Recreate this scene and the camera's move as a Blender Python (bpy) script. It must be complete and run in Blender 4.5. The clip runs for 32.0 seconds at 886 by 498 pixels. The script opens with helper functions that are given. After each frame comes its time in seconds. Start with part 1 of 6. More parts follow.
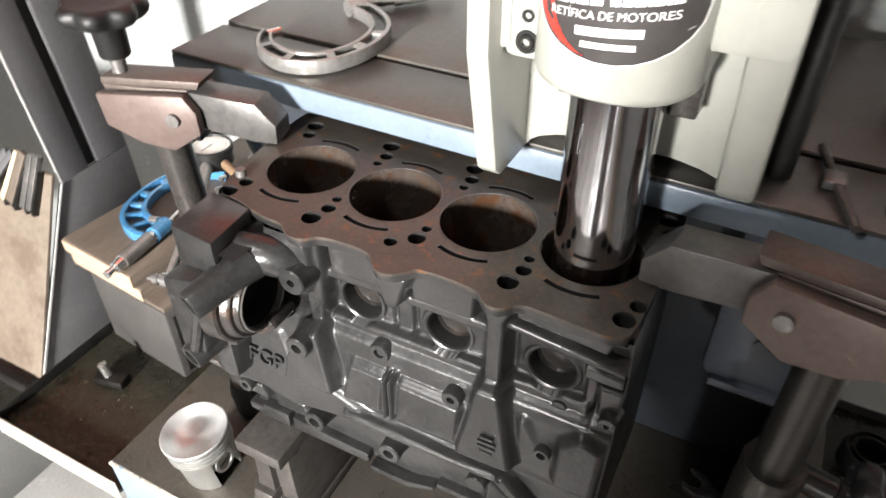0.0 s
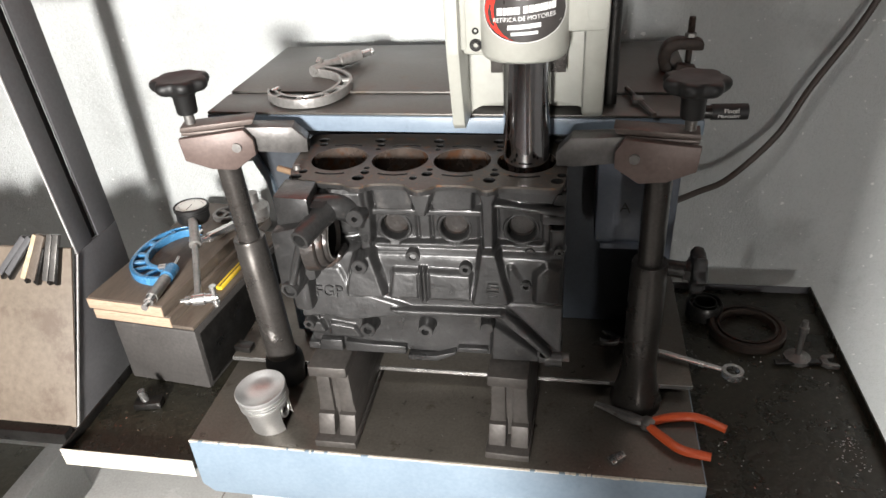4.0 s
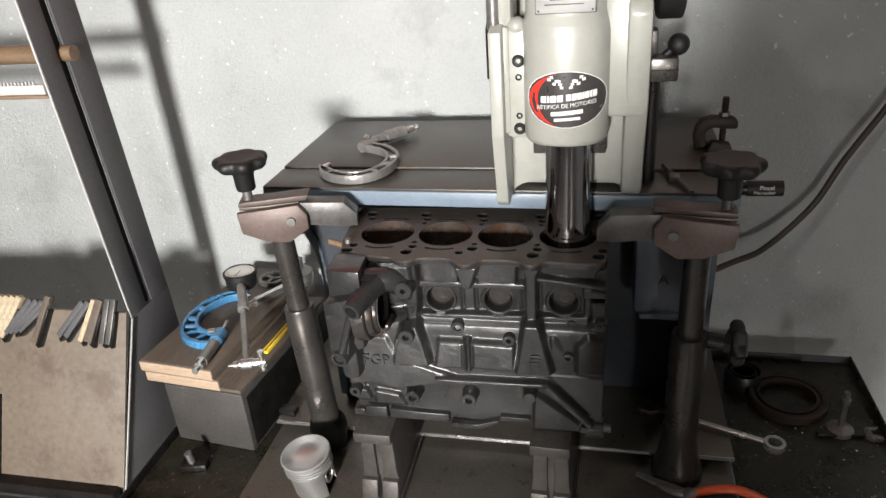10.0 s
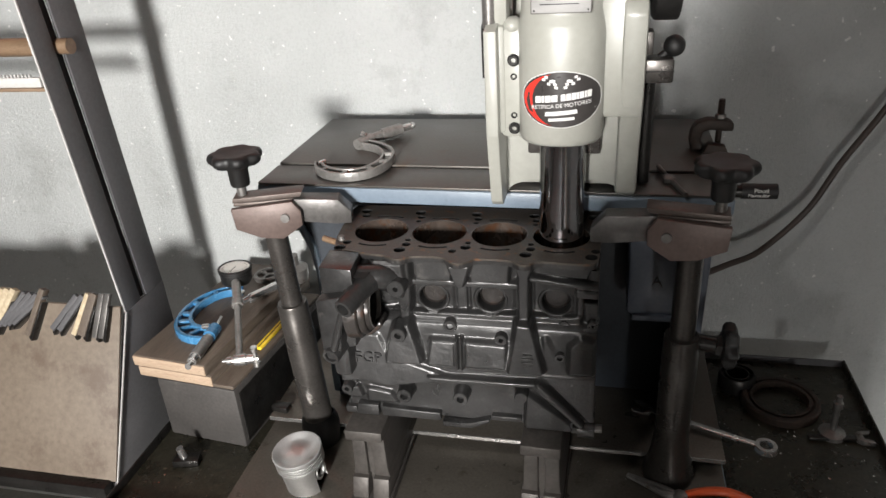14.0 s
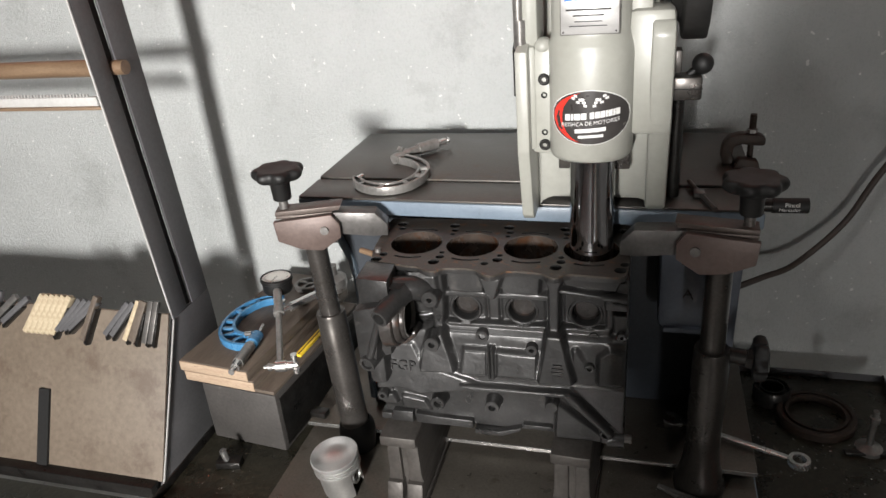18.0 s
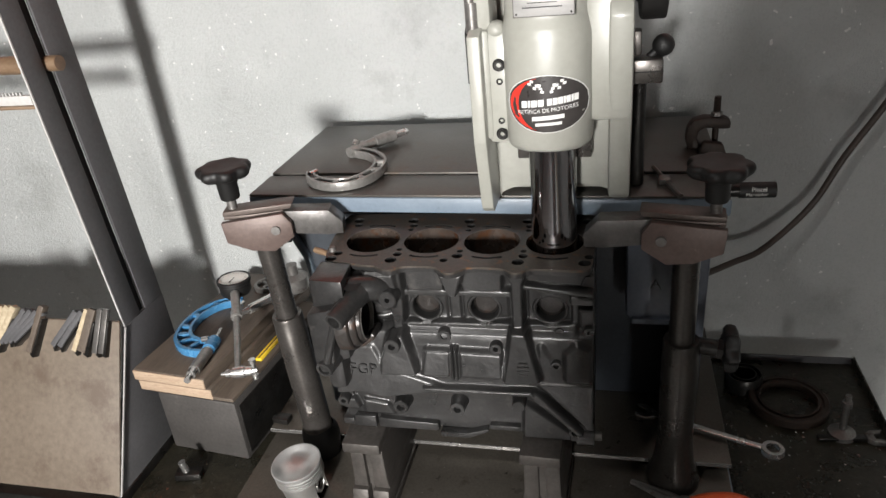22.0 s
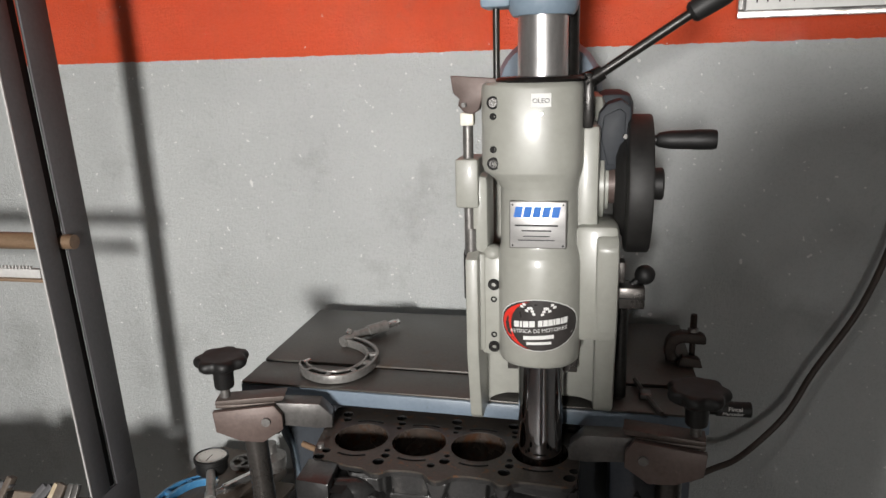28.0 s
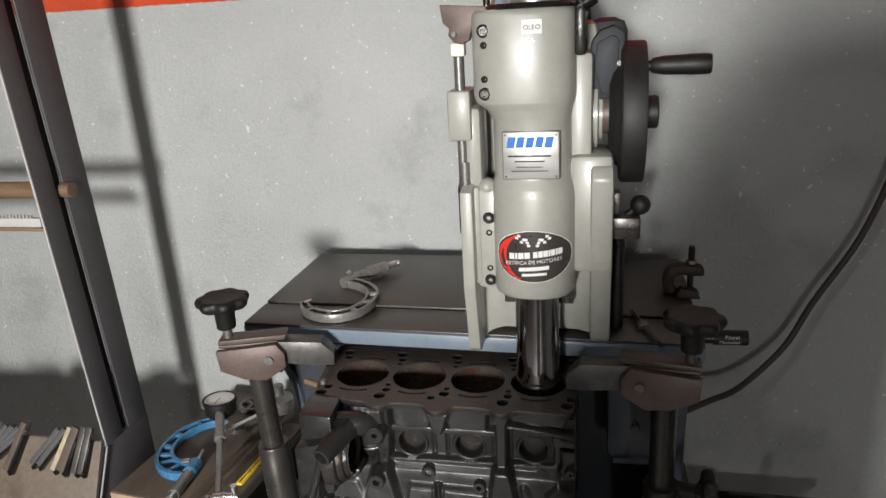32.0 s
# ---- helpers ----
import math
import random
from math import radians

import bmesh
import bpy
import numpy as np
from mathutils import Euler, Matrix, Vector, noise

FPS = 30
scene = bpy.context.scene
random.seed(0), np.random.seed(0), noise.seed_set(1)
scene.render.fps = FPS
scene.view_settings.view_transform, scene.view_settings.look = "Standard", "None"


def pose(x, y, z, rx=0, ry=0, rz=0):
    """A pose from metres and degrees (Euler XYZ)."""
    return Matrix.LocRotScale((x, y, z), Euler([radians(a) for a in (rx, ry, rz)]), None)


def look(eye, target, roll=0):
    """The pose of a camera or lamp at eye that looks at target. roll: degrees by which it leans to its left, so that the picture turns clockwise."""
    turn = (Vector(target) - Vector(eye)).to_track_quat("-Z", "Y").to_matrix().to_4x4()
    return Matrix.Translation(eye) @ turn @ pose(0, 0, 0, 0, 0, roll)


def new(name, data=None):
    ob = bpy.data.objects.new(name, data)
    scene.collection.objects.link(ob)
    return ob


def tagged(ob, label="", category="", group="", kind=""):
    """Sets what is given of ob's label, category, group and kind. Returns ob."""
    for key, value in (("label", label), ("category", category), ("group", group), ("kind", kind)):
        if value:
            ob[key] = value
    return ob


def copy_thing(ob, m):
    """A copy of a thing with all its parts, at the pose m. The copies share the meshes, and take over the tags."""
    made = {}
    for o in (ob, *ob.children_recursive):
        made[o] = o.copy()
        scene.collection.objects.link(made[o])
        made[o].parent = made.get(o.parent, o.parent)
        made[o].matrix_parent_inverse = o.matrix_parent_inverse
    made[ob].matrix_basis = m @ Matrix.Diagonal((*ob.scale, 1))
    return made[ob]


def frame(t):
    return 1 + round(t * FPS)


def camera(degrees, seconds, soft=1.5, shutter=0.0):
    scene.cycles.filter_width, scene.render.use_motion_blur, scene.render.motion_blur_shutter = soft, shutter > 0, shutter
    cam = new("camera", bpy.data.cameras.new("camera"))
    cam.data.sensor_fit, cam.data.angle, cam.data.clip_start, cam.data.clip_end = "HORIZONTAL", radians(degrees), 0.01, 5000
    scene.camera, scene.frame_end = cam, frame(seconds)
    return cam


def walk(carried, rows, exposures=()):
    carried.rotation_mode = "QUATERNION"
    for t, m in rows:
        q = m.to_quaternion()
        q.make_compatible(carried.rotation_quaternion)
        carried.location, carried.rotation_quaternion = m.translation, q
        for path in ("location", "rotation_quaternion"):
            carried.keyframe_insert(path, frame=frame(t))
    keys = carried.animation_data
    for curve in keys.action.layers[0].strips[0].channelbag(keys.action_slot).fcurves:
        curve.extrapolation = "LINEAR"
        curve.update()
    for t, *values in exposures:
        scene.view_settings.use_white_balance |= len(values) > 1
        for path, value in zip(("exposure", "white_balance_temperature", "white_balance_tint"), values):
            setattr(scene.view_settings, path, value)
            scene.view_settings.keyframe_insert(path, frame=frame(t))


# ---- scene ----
cam = camera(64.1, 32.0, shutter=0.5)
PATH = [
    (0, (0.223, -0.419, 1.454), (-0.507, 0.965, 0.209), -0.4),
    (0.5, (0.216, -0.521, 1.471), (-0.379, 0.971, 0.279), -2.3),
    (1, (0.186, -0.67, 1.465), (-0.356, 0.825, 0.252), -3.4),
    (1.5, (0.224, -0.729, 1.493), (-0.339, 0.839, 0.387), -4.1),
    (2, (0.284, -0.742, 1.495), (-0.407, 0.774, 0.388), -5.3),
    (2.5, (0.281, -0.785, 1.485), (-0.328, 0.781, 0.402), -5.9),
    (3, (0.214, -0.841, 1.478), (-0.22, 0.75, 0.346), -4.7),
    (3.5, (0.186, -0.866, 1.496), (-0.189, 0.807, 0.467), -4.0),
    (5.5, (0.187, -0.86, 1.515), (-0.105, 0.831, 0.489), -3.0),
    (6, (0.189, -0.854, 1.517), (-0.116, 0.84, 0.498), -3.4),
    (6.5, (0.192, -0.856, 1.535), (-0.15, 0.865, 0.576), -4.7),
    (7, (0.192, -0.857, 1.524), (-0.106, 0.867, 0.555), -2.5),
    (7.5, (0.202, -0.875, 1.539), (-0.1, 0.891, 0.65), -1.8),
    (8, (0.199, -0.882, 1.525), (-0.083, 0.861, 0.586), -2.2),
    (8.5, (0.167, -0.909, 1.534), (-0.225, 0.822, 0.612), -3.8),
    (9, (0.16, -0.9, 1.541), (-0.256, 0.845, 0.657), -3.4),
    (9.5, (0.169, -0.892, 1.55), (-0.26, 0.853, 0.671), -4.8),
    (10, (0.17, -0.891, 1.547), (-0.258, 0.852, 0.663), -4.7),
    (10.5, (0.176, -0.902, 1.553), (-0.264, 0.843, 0.68), -4.6),
    (11, (0.174, -0.903, 1.553), (-0.27, 0.845, 0.688), -4.2),
    (11.5, (0.172, -0.9, 1.556), (-0.283, 0.848, 0.699), -4.0),
    (12, (0.17, -0.892, 1.546), (-0.262, 0.851, 0.666), -4.5),
    (12.5, (0.18, -0.887, 1.557), (-0.243, 0.87, 0.702), -4.8),
    (13, (0.178, -0.887, 1.549), (-0.223, 0.868, 0.677), -3.6),
    (13.5, (0.181, -0.884, 1.546), (-0.237, 0.857, 0.654), -4.0),
    (14, (0.178, -0.889, 1.546), (-0.248, 0.852, 0.659), -3.9),
    (14.5, (0.17, -0.889, 1.547), (-0.289, 0.845, 0.662), -3.7),
    (16.5, (0.195, -0.891, 1.558), (-0.269, 0.84, 0.669), -5.4),
    (17, (0.192, -0.897, 1.556), (-0.281, 0.823, 0.653), -5.2),
    (17.5, (0.188, -0.902, 1.558), (-0.317, 0.816, 0.667), -5.0),
    (18, (0.193, -0.913, 1.564), (-0.34, 0.814, 0.707), -5.1),
    (18.5, (0.185, -0.914, 1.567), (-0.36, 0.805, 0.702), -5.4),
    (19, (0.184, -0.906, 1.564), (-0.35, 0.816, 0.699), -5.0),
    (19.5, (0.191, -0.901, 1.568), (-0.363, 0.808, 0.689), -5.9),
    (20, (0.201, -0.896, 1.564), (-0.334, 0.817, 0.681), -6.0),
    (20.5, (0.2, -0.898, 1.553), (-0.3, 0.818, 0.654), -5.6),
    (21, (0.186, -0.87, 1.536), (-0.248, 0.838, 0.59), -5.0),
    (21.5, (0.194, -0.867, 1.544), (-0.26, 0.855, 0.634), -5.4),
    (22, (0.204, -0.864, 1.55), (-0.26, 0.867, 0.662), -6.0),
    (22.5, (0.208, -0.879, 1.557), (-0.274, 0.855, 0.686), -5.7),
    (23, (0.211, -0.88, 1.547), (-0.265, 0.866, 0.696), -6.2),
    (23.5, (0.221, -0.864, 1.561), (-0.122, 0.913, 0.71), -7.0),
    (24, (0.209, -0.887, 1.575), (-0.12, 0.915, 0.772), -6.9),
    (24.5, (0.201, -0.911, 1.573), (-0.149, 0.888, 0.77), -4.7),
    (25, (0.201, -0.82, 1.615), (-0.121, 0.995, 0.838), -2.3),
    (25.5, (0.213, -0.87, 1.647), (-0.163, 1.041, 1.191), -3.5),
    (27.5, (0.196, -0.887, 1.636), (-0.203, 1.01, 1.145), -1.7),
    (28, (0.189, -0.886, 1.635), (-0.216, 1.01, 1.145), -1.6),
    (28.5, (0.185, -0.9, 1.633), (-0.17, 1.006, 1.138), -1.4),
    (29, (0.2, -0.898, 1.627), (-0.189, 0.992, 1.104), -2.4),
    (29.5, (0.206, -0.901, 1.63), (-0.242, 0.977, 1.106), -3.0),
    (30, (0.2, -0.891, 1.624), (-0.213, 0.99, 1.082), -2.5),
    (30.5, (0.206, -0.882, 1.62), (-0.185, 0.992, 1.043), -2.6),
    (31, (0.214, -0.881, 1.62), (-0.169, 0.994, 1.039), -3.2),
    (31.5, (0.211, -0.879, 1.614), (-0.206, 0.985, 1.022), -3.9),
    (32, (0.205, -0.89, 1.612), (-0.217, 0.965, 0.994), -3.2),
]
EXPOSURES = [(0, 0.74), (1.0, 0.70), (2.0, 0.58), (3.5, 0.26), (5.5, 0.15), (8.0, -0.02), (9, -0.20), (14.5, -0.36), (19, -0.44), (24.5, -0.45), (25.5, -0.72), (27.5, -1.05), (29.5, -1.06), (32, -0.97)]
walk(cam, [(t, look(eye, target, roll)) for t, eye, target, roll in PATH], EXPOSURES)

# ---- light ----
world = bpy.data.worlds.new("world")
scene.world = world
world.use_nodes = True
wn = world.node_tree
sky = wn.nodes.new("ShaderNodeTexSky")
sky.sky_type = "NISHITA"
sky.sun_disc = False
sky.sun_elevation, sky.sun_rotation = radians(35), radians(160)
wn.nodes["Background"].inputs["Strength"].default_value = 0.08
wn.links.new(sky.outputs["Color"], wn.nodes["Background"].inputs["Color"])


def area_lamp(name, eye, target, sx, sy, watts, colour, spread=180):
    data = bpy.data.lights.new(name, "AREA")
    data.shape, data.size, data.size_y, data.energy, data.color = "RECTANGLE", sx, sy, watts, colour
    data.spread = radians(spread)
    ob = new(name, data)
    ob.matrix_world = look(eye, target)
    return ob


# daylight in the two halves of the doorway behind the camera, and a lamp under the ceiling
area_lamp("window_daylight", (-0.05, -3.93, 1.75), (-0.3, 0.3, 1.15), 0.38, 0.44, 87, (1.0, 0.972, 0.944), 80)
area_lamp("door_daylight", (1.05, -3.93, 1.10), (0.5, 0.4, 0.85), 0.30, 0.36, 36, (1.0, 0.972, 0.944))
area_lamp("ceiling_lamp", (-0.52, -1.27, 2.64), (0.1, 0.2, 1.0), 0.14, 0.14, 9, (1.0, 0.972, 0.942))

# ---- materials ----


def ramp(nt, fac, stops):
    r = nt.nodes.new("ShaderNodeValToRGB")
    e = r.color_ramp.elements
    while len(e) < len(stops):
        e.new(0.5)
    for el, (p, c) in zip(e, stops):
        el.position, el.color = p, (*c, 1)
    nt.links.new(fac, r.inputs["Fac"])
    return r.outputs["Color"]


def noise_node(nt, vec, scale, detail=4.0, rough=0.6):
    n = nt.nodes.new("ShaderNodeTexNoise")
    n.inputs["Scale"].default_value, n.inputs["Detail"].default_value, n.inputs["Roughness"].default_value = scale, detail, rough
    nt.links.new(vec, n.inputs["Vector"])
    return n.outputs["Fac"]


def mix_colour(nt, fac, a, b, mode="MIX"):
    m = nt.nodes.new("ShaderNodeMix")
    m.data_type, m.blend_type = "RGBA", mode
    for sock, v in ((m.inputs[0], fac), (m.inputs[6], a), (m.inputs[7], b)):
        if isinstance(v, (int, float)):
            sock.default_value = v
        elif isinstance(v, tuple):
            sock.default_value = (*v, 1)
        else:
            nt.links.new(v, sock)
    return m.outputs[2]


def surface(name, low, high, rough=0.5, metal=0.0, coarse=9.0, fine=160.0, bump=0.15, spots=None, spot_at=0.66, stretch=None, spread=0.16, coat=0.0, lumps=0.0):
    """A procedural surface: two tones over coarse and fine noise, optional stains, fine relief."""
    m = bpy.data.materials.new(name)
    m.use_nodes = True
    nt = m.node_tree
    bsdf = nt.nodes["Principled BSDF"]
    co = nt.nodes.new("ShaderNodeTexCoord").outputs["Object"]
    if stretch:
        mp = nt.nodes.new("ShaderNodeMapping")
        mp.inputs["Scale"].default_value = stretch
        nt.links.new(co, mp.inputs["Vector"])
        co = mp.outputs["Vector"]
    a = noise_node(nt, co, coarse, 5)
    b = noise_node(nt, co, fine, 3)
    both = nt.nodes.new("ShaderNodeMath")
    both.operation = "MULTIPLY_ADD"
    nt.links.new(b, both.inputs[0])
    both.inputs[1].default_value = 0.45
    sub = nt.nodes.new("ShaderNodeMath")
    sub.operation = "MULTIPLY"
    nt.links.new(a, sub.inputs[0])
    sub.inputs[1].default_value = 0.55
    nt.links.new(sub.outputs[0], both.inputs[2])
    col = ramp(nt, both.outputs[0], [(0.36, low), (0.64, high)])
    if spots:
        s = noise_node(nt, co, coarse * 2.3, 8, 0.7)
        f = ramp(nt, s, [(spot_at - 0.04, (0, 0, 0)), (spot_at + 0.05, (1, 1, 1))])
        col = mix_colour(nt, f, col, spots)
    nt.links.new(col, bsdf.inputs["Base Color"])
    rr = nt.nodes.new("ShaderNodeMapRange")
    nt.links.new(a, rr.inputs[0])
    rr.inputs[3].default_value, rr.inputs[4].default_value = max(0.03, rough - spread), min(1, rough + spread)
    nt.links.new(rr.outputs[0], bsdf.inputs["Roughness"])
    bsdf.inputs["Metallic"].default_value = metal
    bsdf.inputs["Coat Weight"].default_value = coat
    bsdf.inputs["Coat Roughness"].default_value = 0.24 if lumps else 0.12
    if bump:
        bn = nt.nodes.new("ShaderNodeBump")
        bn.inputs["Strength"].default_value, bn.inputs["Distance"].default_value = bump, 0.002
        nt.links.new(b, bn.inputs["Height"])
        nt.links.new(bn.outputs["Normal"], bsdf.inputs["Normal"])
        if lumps:
            wide = nt.nodes.new("ShaderNodeBump")
            wide.inputs["Strength"].default_value, wide.inputs["Distance"].default_value = lumps, 0.006
            nt.links.new(noise_node(nt, co, coarse * 4, 3, 0.5), wide.inputs["Height"])
            nt.links.new(wide.outputs["Normal"], bn.inputs["Normal"])
    return m


def wall_paint():
    """Glossy brushed paint over rough plaster: orange above the line, grey below, with scuffs and painted glints."""
    m = bpy.data.materials.new("wall_paint")
    m.use_nodes = True
    nt = m.node_tree
    bsdf = nt.nodes["Principled BSDF"]
    co = nt.nodes.new("ShaderNodeTexCoord").outputs["Object"]
    sep = nt.nodes.new("ShaderNodeSeparateXYZ")
    nt.links.new(co, sep.inputs[0])
    big = noise_node(nt, co, 2.2, 6)
    lump = noise_node(nt, co, 135, 7, 0.68)
    wob = nt.nodes.new("ShaderNodeMath")
    wob.operation = "MULTIPLY_ADD"
    nt.links.new(noise_node(nt, co, 60, 2), wob.inputs[0])
    wob.inputs[1].default_value = 0.006
    nt.links.new(sep.outputs["Z"], wob.inputs[2])
    line = nt.nodes.new("ShaderNodeMath")
    line.operation = "GREATER_THAN"
    nt.links.new(wob.outputs[0], line.inputs[0])
    line.inputs[1].default_value = 1.6715
    grey = ramp(nt, big, [(0.3, (0.40, 0.415, 0.41)), (0.7, (0.50, 0.515, 0.51))])
    drops = ramp(nt, noise_node(nt, co, 95, 1, 0.4), [(0.755, (0, 0, 0)), (0.775, (1, 1, 1))])
    grey = mix_colour(nt, drops, grey, (0.70, 0.70, 0.68))
    red = ramp(nt, big, [(0.3, (0.54, 0.056, 0.014)), (0.7, (0.65, 0.080, 0.022))])
    col = mix_colour(nt, line.outputs[0], grey, red)
    # pale paint specks, thickened to put the gloss coat's glints into the colour
    glint_specks = ramp(nt, noise_node(nt, co, 42, 6, 0.75), [(0.668, (0, 0, 0)), (0.70, (1, 1, 1))])
    col = mix_colour(nt, glint_specks, col, (0.66, 0.67, 0.66))
    grime = ramp(nt, noise_node(nt, co, 5, 7, 0.7), [(0.57, (0, 0, 0)), (0.82, (0.5, 0.5, 0.5))])
    col = mix_colour(nt, grime, col, (0.14, 0.135, 0.12))
    nt.links.new(col, bsdf.inputs["Base Color"])
    bsdf.inputs["Roughness"].default_value = 0.33
    bsdf.inputs["Coat Roughness"].default_value = 0.04
    bn = nt.nodes.new("ShaderNodeBump")
    bn.inputs["Strength"].default_value, bn.inputs["Distance"].default_value = 0.9, 0.0070
    nt.links.new(lump, bn.inputs["Height"])
    droplets = noise_node(nt, co, 210, 3, 0.55)
    beads = ramp(nt, droplets, [(0.52, (0, 0, 0)), (0.72, (1, 1, 1))])
    nt.links.new(ramp(nt, droplets, [(0.545, (0, 0, 0)), (0.57, (1, 1, 1))]), bsdf.inputs["Coat Weight"])
    rough_coat = nt.nodes.new("ShaderNodeBump")
    rough_coat.inputs["Strength"].default_value, rough_coat.inputs["Distance"].default_value = 0.9, 0.0006
    nt.links.new(beads, rough_coat.inputs["Height"])
    nt.links.new(bn.outputs["Normal"], bsdf.inputs["Normal"])
    nt.links.new(rough_coat.outputs["Normal"], bsdf.inputs["Coat Normal"])
    return m


M_WALL = wall_paint()
M_PLASTER = surface("plain_plaster", (0.11, 0.11, 0.108), (0.16, 0.16, 0.155), 0.7, bump=0.2)
M_CEIL = surface("ceiling_boards", (0.09, 0.08, 0.07), (0.14, 0.125, 0.11), 0.8)
M_TILE = surface("floor_tile", (0.36, 0.355, 0.34), (0.48, 0.475, 0.46), 0.25, coarse=5, spots=(0.30, 0.27, 0.23), spot_at=0.72)
M_GROUT = surface("grout", (0.10, 0.08, 0.06), (0.2, 0.15, 0.1), 0.9)
M_RUST = surface("rust_stain", (0.20, 0.07, 0.03), (0.34, 0.14, 0.06), 0.85, coarse=40)
M_BLUE = surface("blue_grey_enamel", (0.17, 0.225, 0.28), (0.215, 0.275, 0.335), 0.4, coarse=12, bump=0.06, spots=(0.11, 0.14, 0.18), spot_at=0.70)
# blue enamel taken almost to black, with deep shade put into the colour
M_DARKBLUE = surface("shade_darkened_blue", (0.018, 0.022, 0.028), (0.030, 0.036, 0.044), 0.5, coarse=10, bump=0.06)
# dimmed copy of the blue enamel, the shaded panel's tone put into the colour
M_SIDE = surface("shade_dimmed_blue_enamel", (0.058, 0.067, 0.087), (0.082, 0.094, 0.116), 0.4, coarse=12, bump=0.06, spots=(0.06, 0.07, 0.09), spot_at=0.66)
M_EDGE = surface("worn_blue_grey_enamel", (0.115, 0.150, 0.185), (0.150, 0.190, 0.230), 0.4, coarse=14, bump=0.08, spots=(0.08, 0.10, 0.12), spot_at=0.64)
M_PALE = surface("pale_grey_paint", (0.38, 0.37, 0.36), (0.46, 0.455, 0.44), 0.5, coarse=10, spots=(0.15, 0.14, 0.12), spot_at=0.66)
M_TEDGE = surface("dulled_blue_grey_enamel", (0.135, 0.172, 0.215), (0.172, 0.215, 0.262), 0.4, coarse=12, bump=0.06, spots=(0.10, 0.125, 0.155), spot_at=0.66)
M_MOTOR = surface("dark_blue_grey_enamel", (0.012, 0.0145, 0.019), (0.020, 0.024, 0.030), 0.62, coarse=12, bump=0.06)
M_CHANNEL = surface("scuffed_grey_channel", (0.19, 0.19, 0.185), (0.27, 0.27, 0.262), 0.5, coarse=7, bump=0.08, spots=(0.14, 0.10, 0.07), spot_at=0.68)
M_CHIP = surface("chipped_cream_paint", (0.55, 0.50, 0.42), (0.72, 0.68, 0.60), 0.6, coarse=70, spots=(0.2, 0.15, 0.1), spot_at=0.62)
M_CREAM = surface("cream_enamel", (0.68, 0.64, 0.54), (0.78, 0.75, 0.66), 0.45, coarse=8, spots=(0.35, 0.25, 0.15), spot_at=0.73)
M_WHITE = surface("white_enamel", (0.72, 0.71, 0.68), (0.82, 0.81, 0.78), 0.45, coarse=6, spots=(0.45, 0.38, 0.3), spot_at=0.75)
M_BED = surface("oiled_machined_steel", (0.074, 0.066, 0.056), (0.120, 0.108, 0.092), 0.30, 0.5, coarse=10, spread=0.1, fine=220, bump=0.08, spots=(0.05, 0.04, 0.03), spot_at=0.64)
M_TABLE = surface("worn_steel_tabletop", (0.068, 0.064, 0.058), (0.105, 0.098, 0.088), 0.40, 0.4, coarse=7, fine=200, bump=0.06, spots=(0.085, 0.068, 0.052), spot_at=0.62)
M_TRAY = surface("oily_tray_sheet", (0.018, 0.017, 0.012), (0.046, 0.042, 0.030), 0.30, 0.3, coarse=14, spread=0.22, lumps=0.3, spots=(0.16, 0.14, 0.10), spot_at=0.68)
M_HEAD = surface("light_grey_green_enamel", (0.272, 0.272, 0.242), (0.312, 0.312, 0.280), 0.38, coarse=6, fine=90, bump=0.035, coat=0.12, spots=(0.30, 0.295, 0.26), spot_at=0.72)
M_CHROME = surface("polished_steel", (0.50, 0.50, 0.515), (0.60, 0.60, 0.615), 0.10, 1.0, coarse=20, bump=0.0, spread=0.05)
M_STEEL = surface("bright_steel", (0.56, 0.55, 0.535), (0.74, 0.73, 0.715), 0.22, 0.9, coarse=30, bump=0.05)
M_BRUSHED = surface("brushed_steel", (0.40, 0.39, 0.38), (0.54, 0.53, 0.52), 0.30, 0.85, coarse=20, fine=300, bump=0.03, stretch=(6, 6, 1), spread=0.06)
M_DULL = surface("dull_tool_steel", (0.13, 0.125, 0.118), (0.22, 0.21, 0.20), 0.38, 0.6, coarse=25, bump=0.1, spots=(0.09, 0.07, 0.055), spot_at=0.62)
M_DARK = surface("blackened_steel", (0.014, 0.0132, 0.0124), (0.034, 0.032, 0.030), 0.32, 0.6, coarse=25, bump=0.14, spread=0.16, spots=(0.06, 0.05, 0.042), spot_at=0.66)
M_POST = surface("oiled_dark_post_steel", (0.070, 0.064, 0.059), (0.112, 0.104, 0.097), 0.30, 0.7, coarse=11, fine=220, bump=0.03, spots=(0.045, 0.037, 0.032), spot_at=0.66)
M_TUBE = surface("oiled_black_post_steel", (0.034, 0.031, 0.028), (0.062, 0.057, 0.052), 0.30, 0.6, coarse=12, fine=220, bump=0.05, spots=(0.10, 0.09, 0.082), spot_at=0.70)
M_PLATE = surface("brushed_aluminium_plate", (0.40, 0.395, 0.385), (0.50, 0.49, 0.48), 0.34, 0.5, coarse=16, fine=300, bump=0.02, stretch=(1, 6, 6))
M_SUPPORT = surface("oily_forged_support", (0.050, 0.045, 0.041), (0.088, 0.080, 0.073), 0.50, 0.45, coarse=24, bump=0.16, spots=(0.13, 0.12, 0.11), spot_at=0.68)
M_VINYL = surface("faded_black_vinyl", (0.034, 0.030, 0.029), (0.046, 0.042, 0.040), 0.30, bump=0.01)
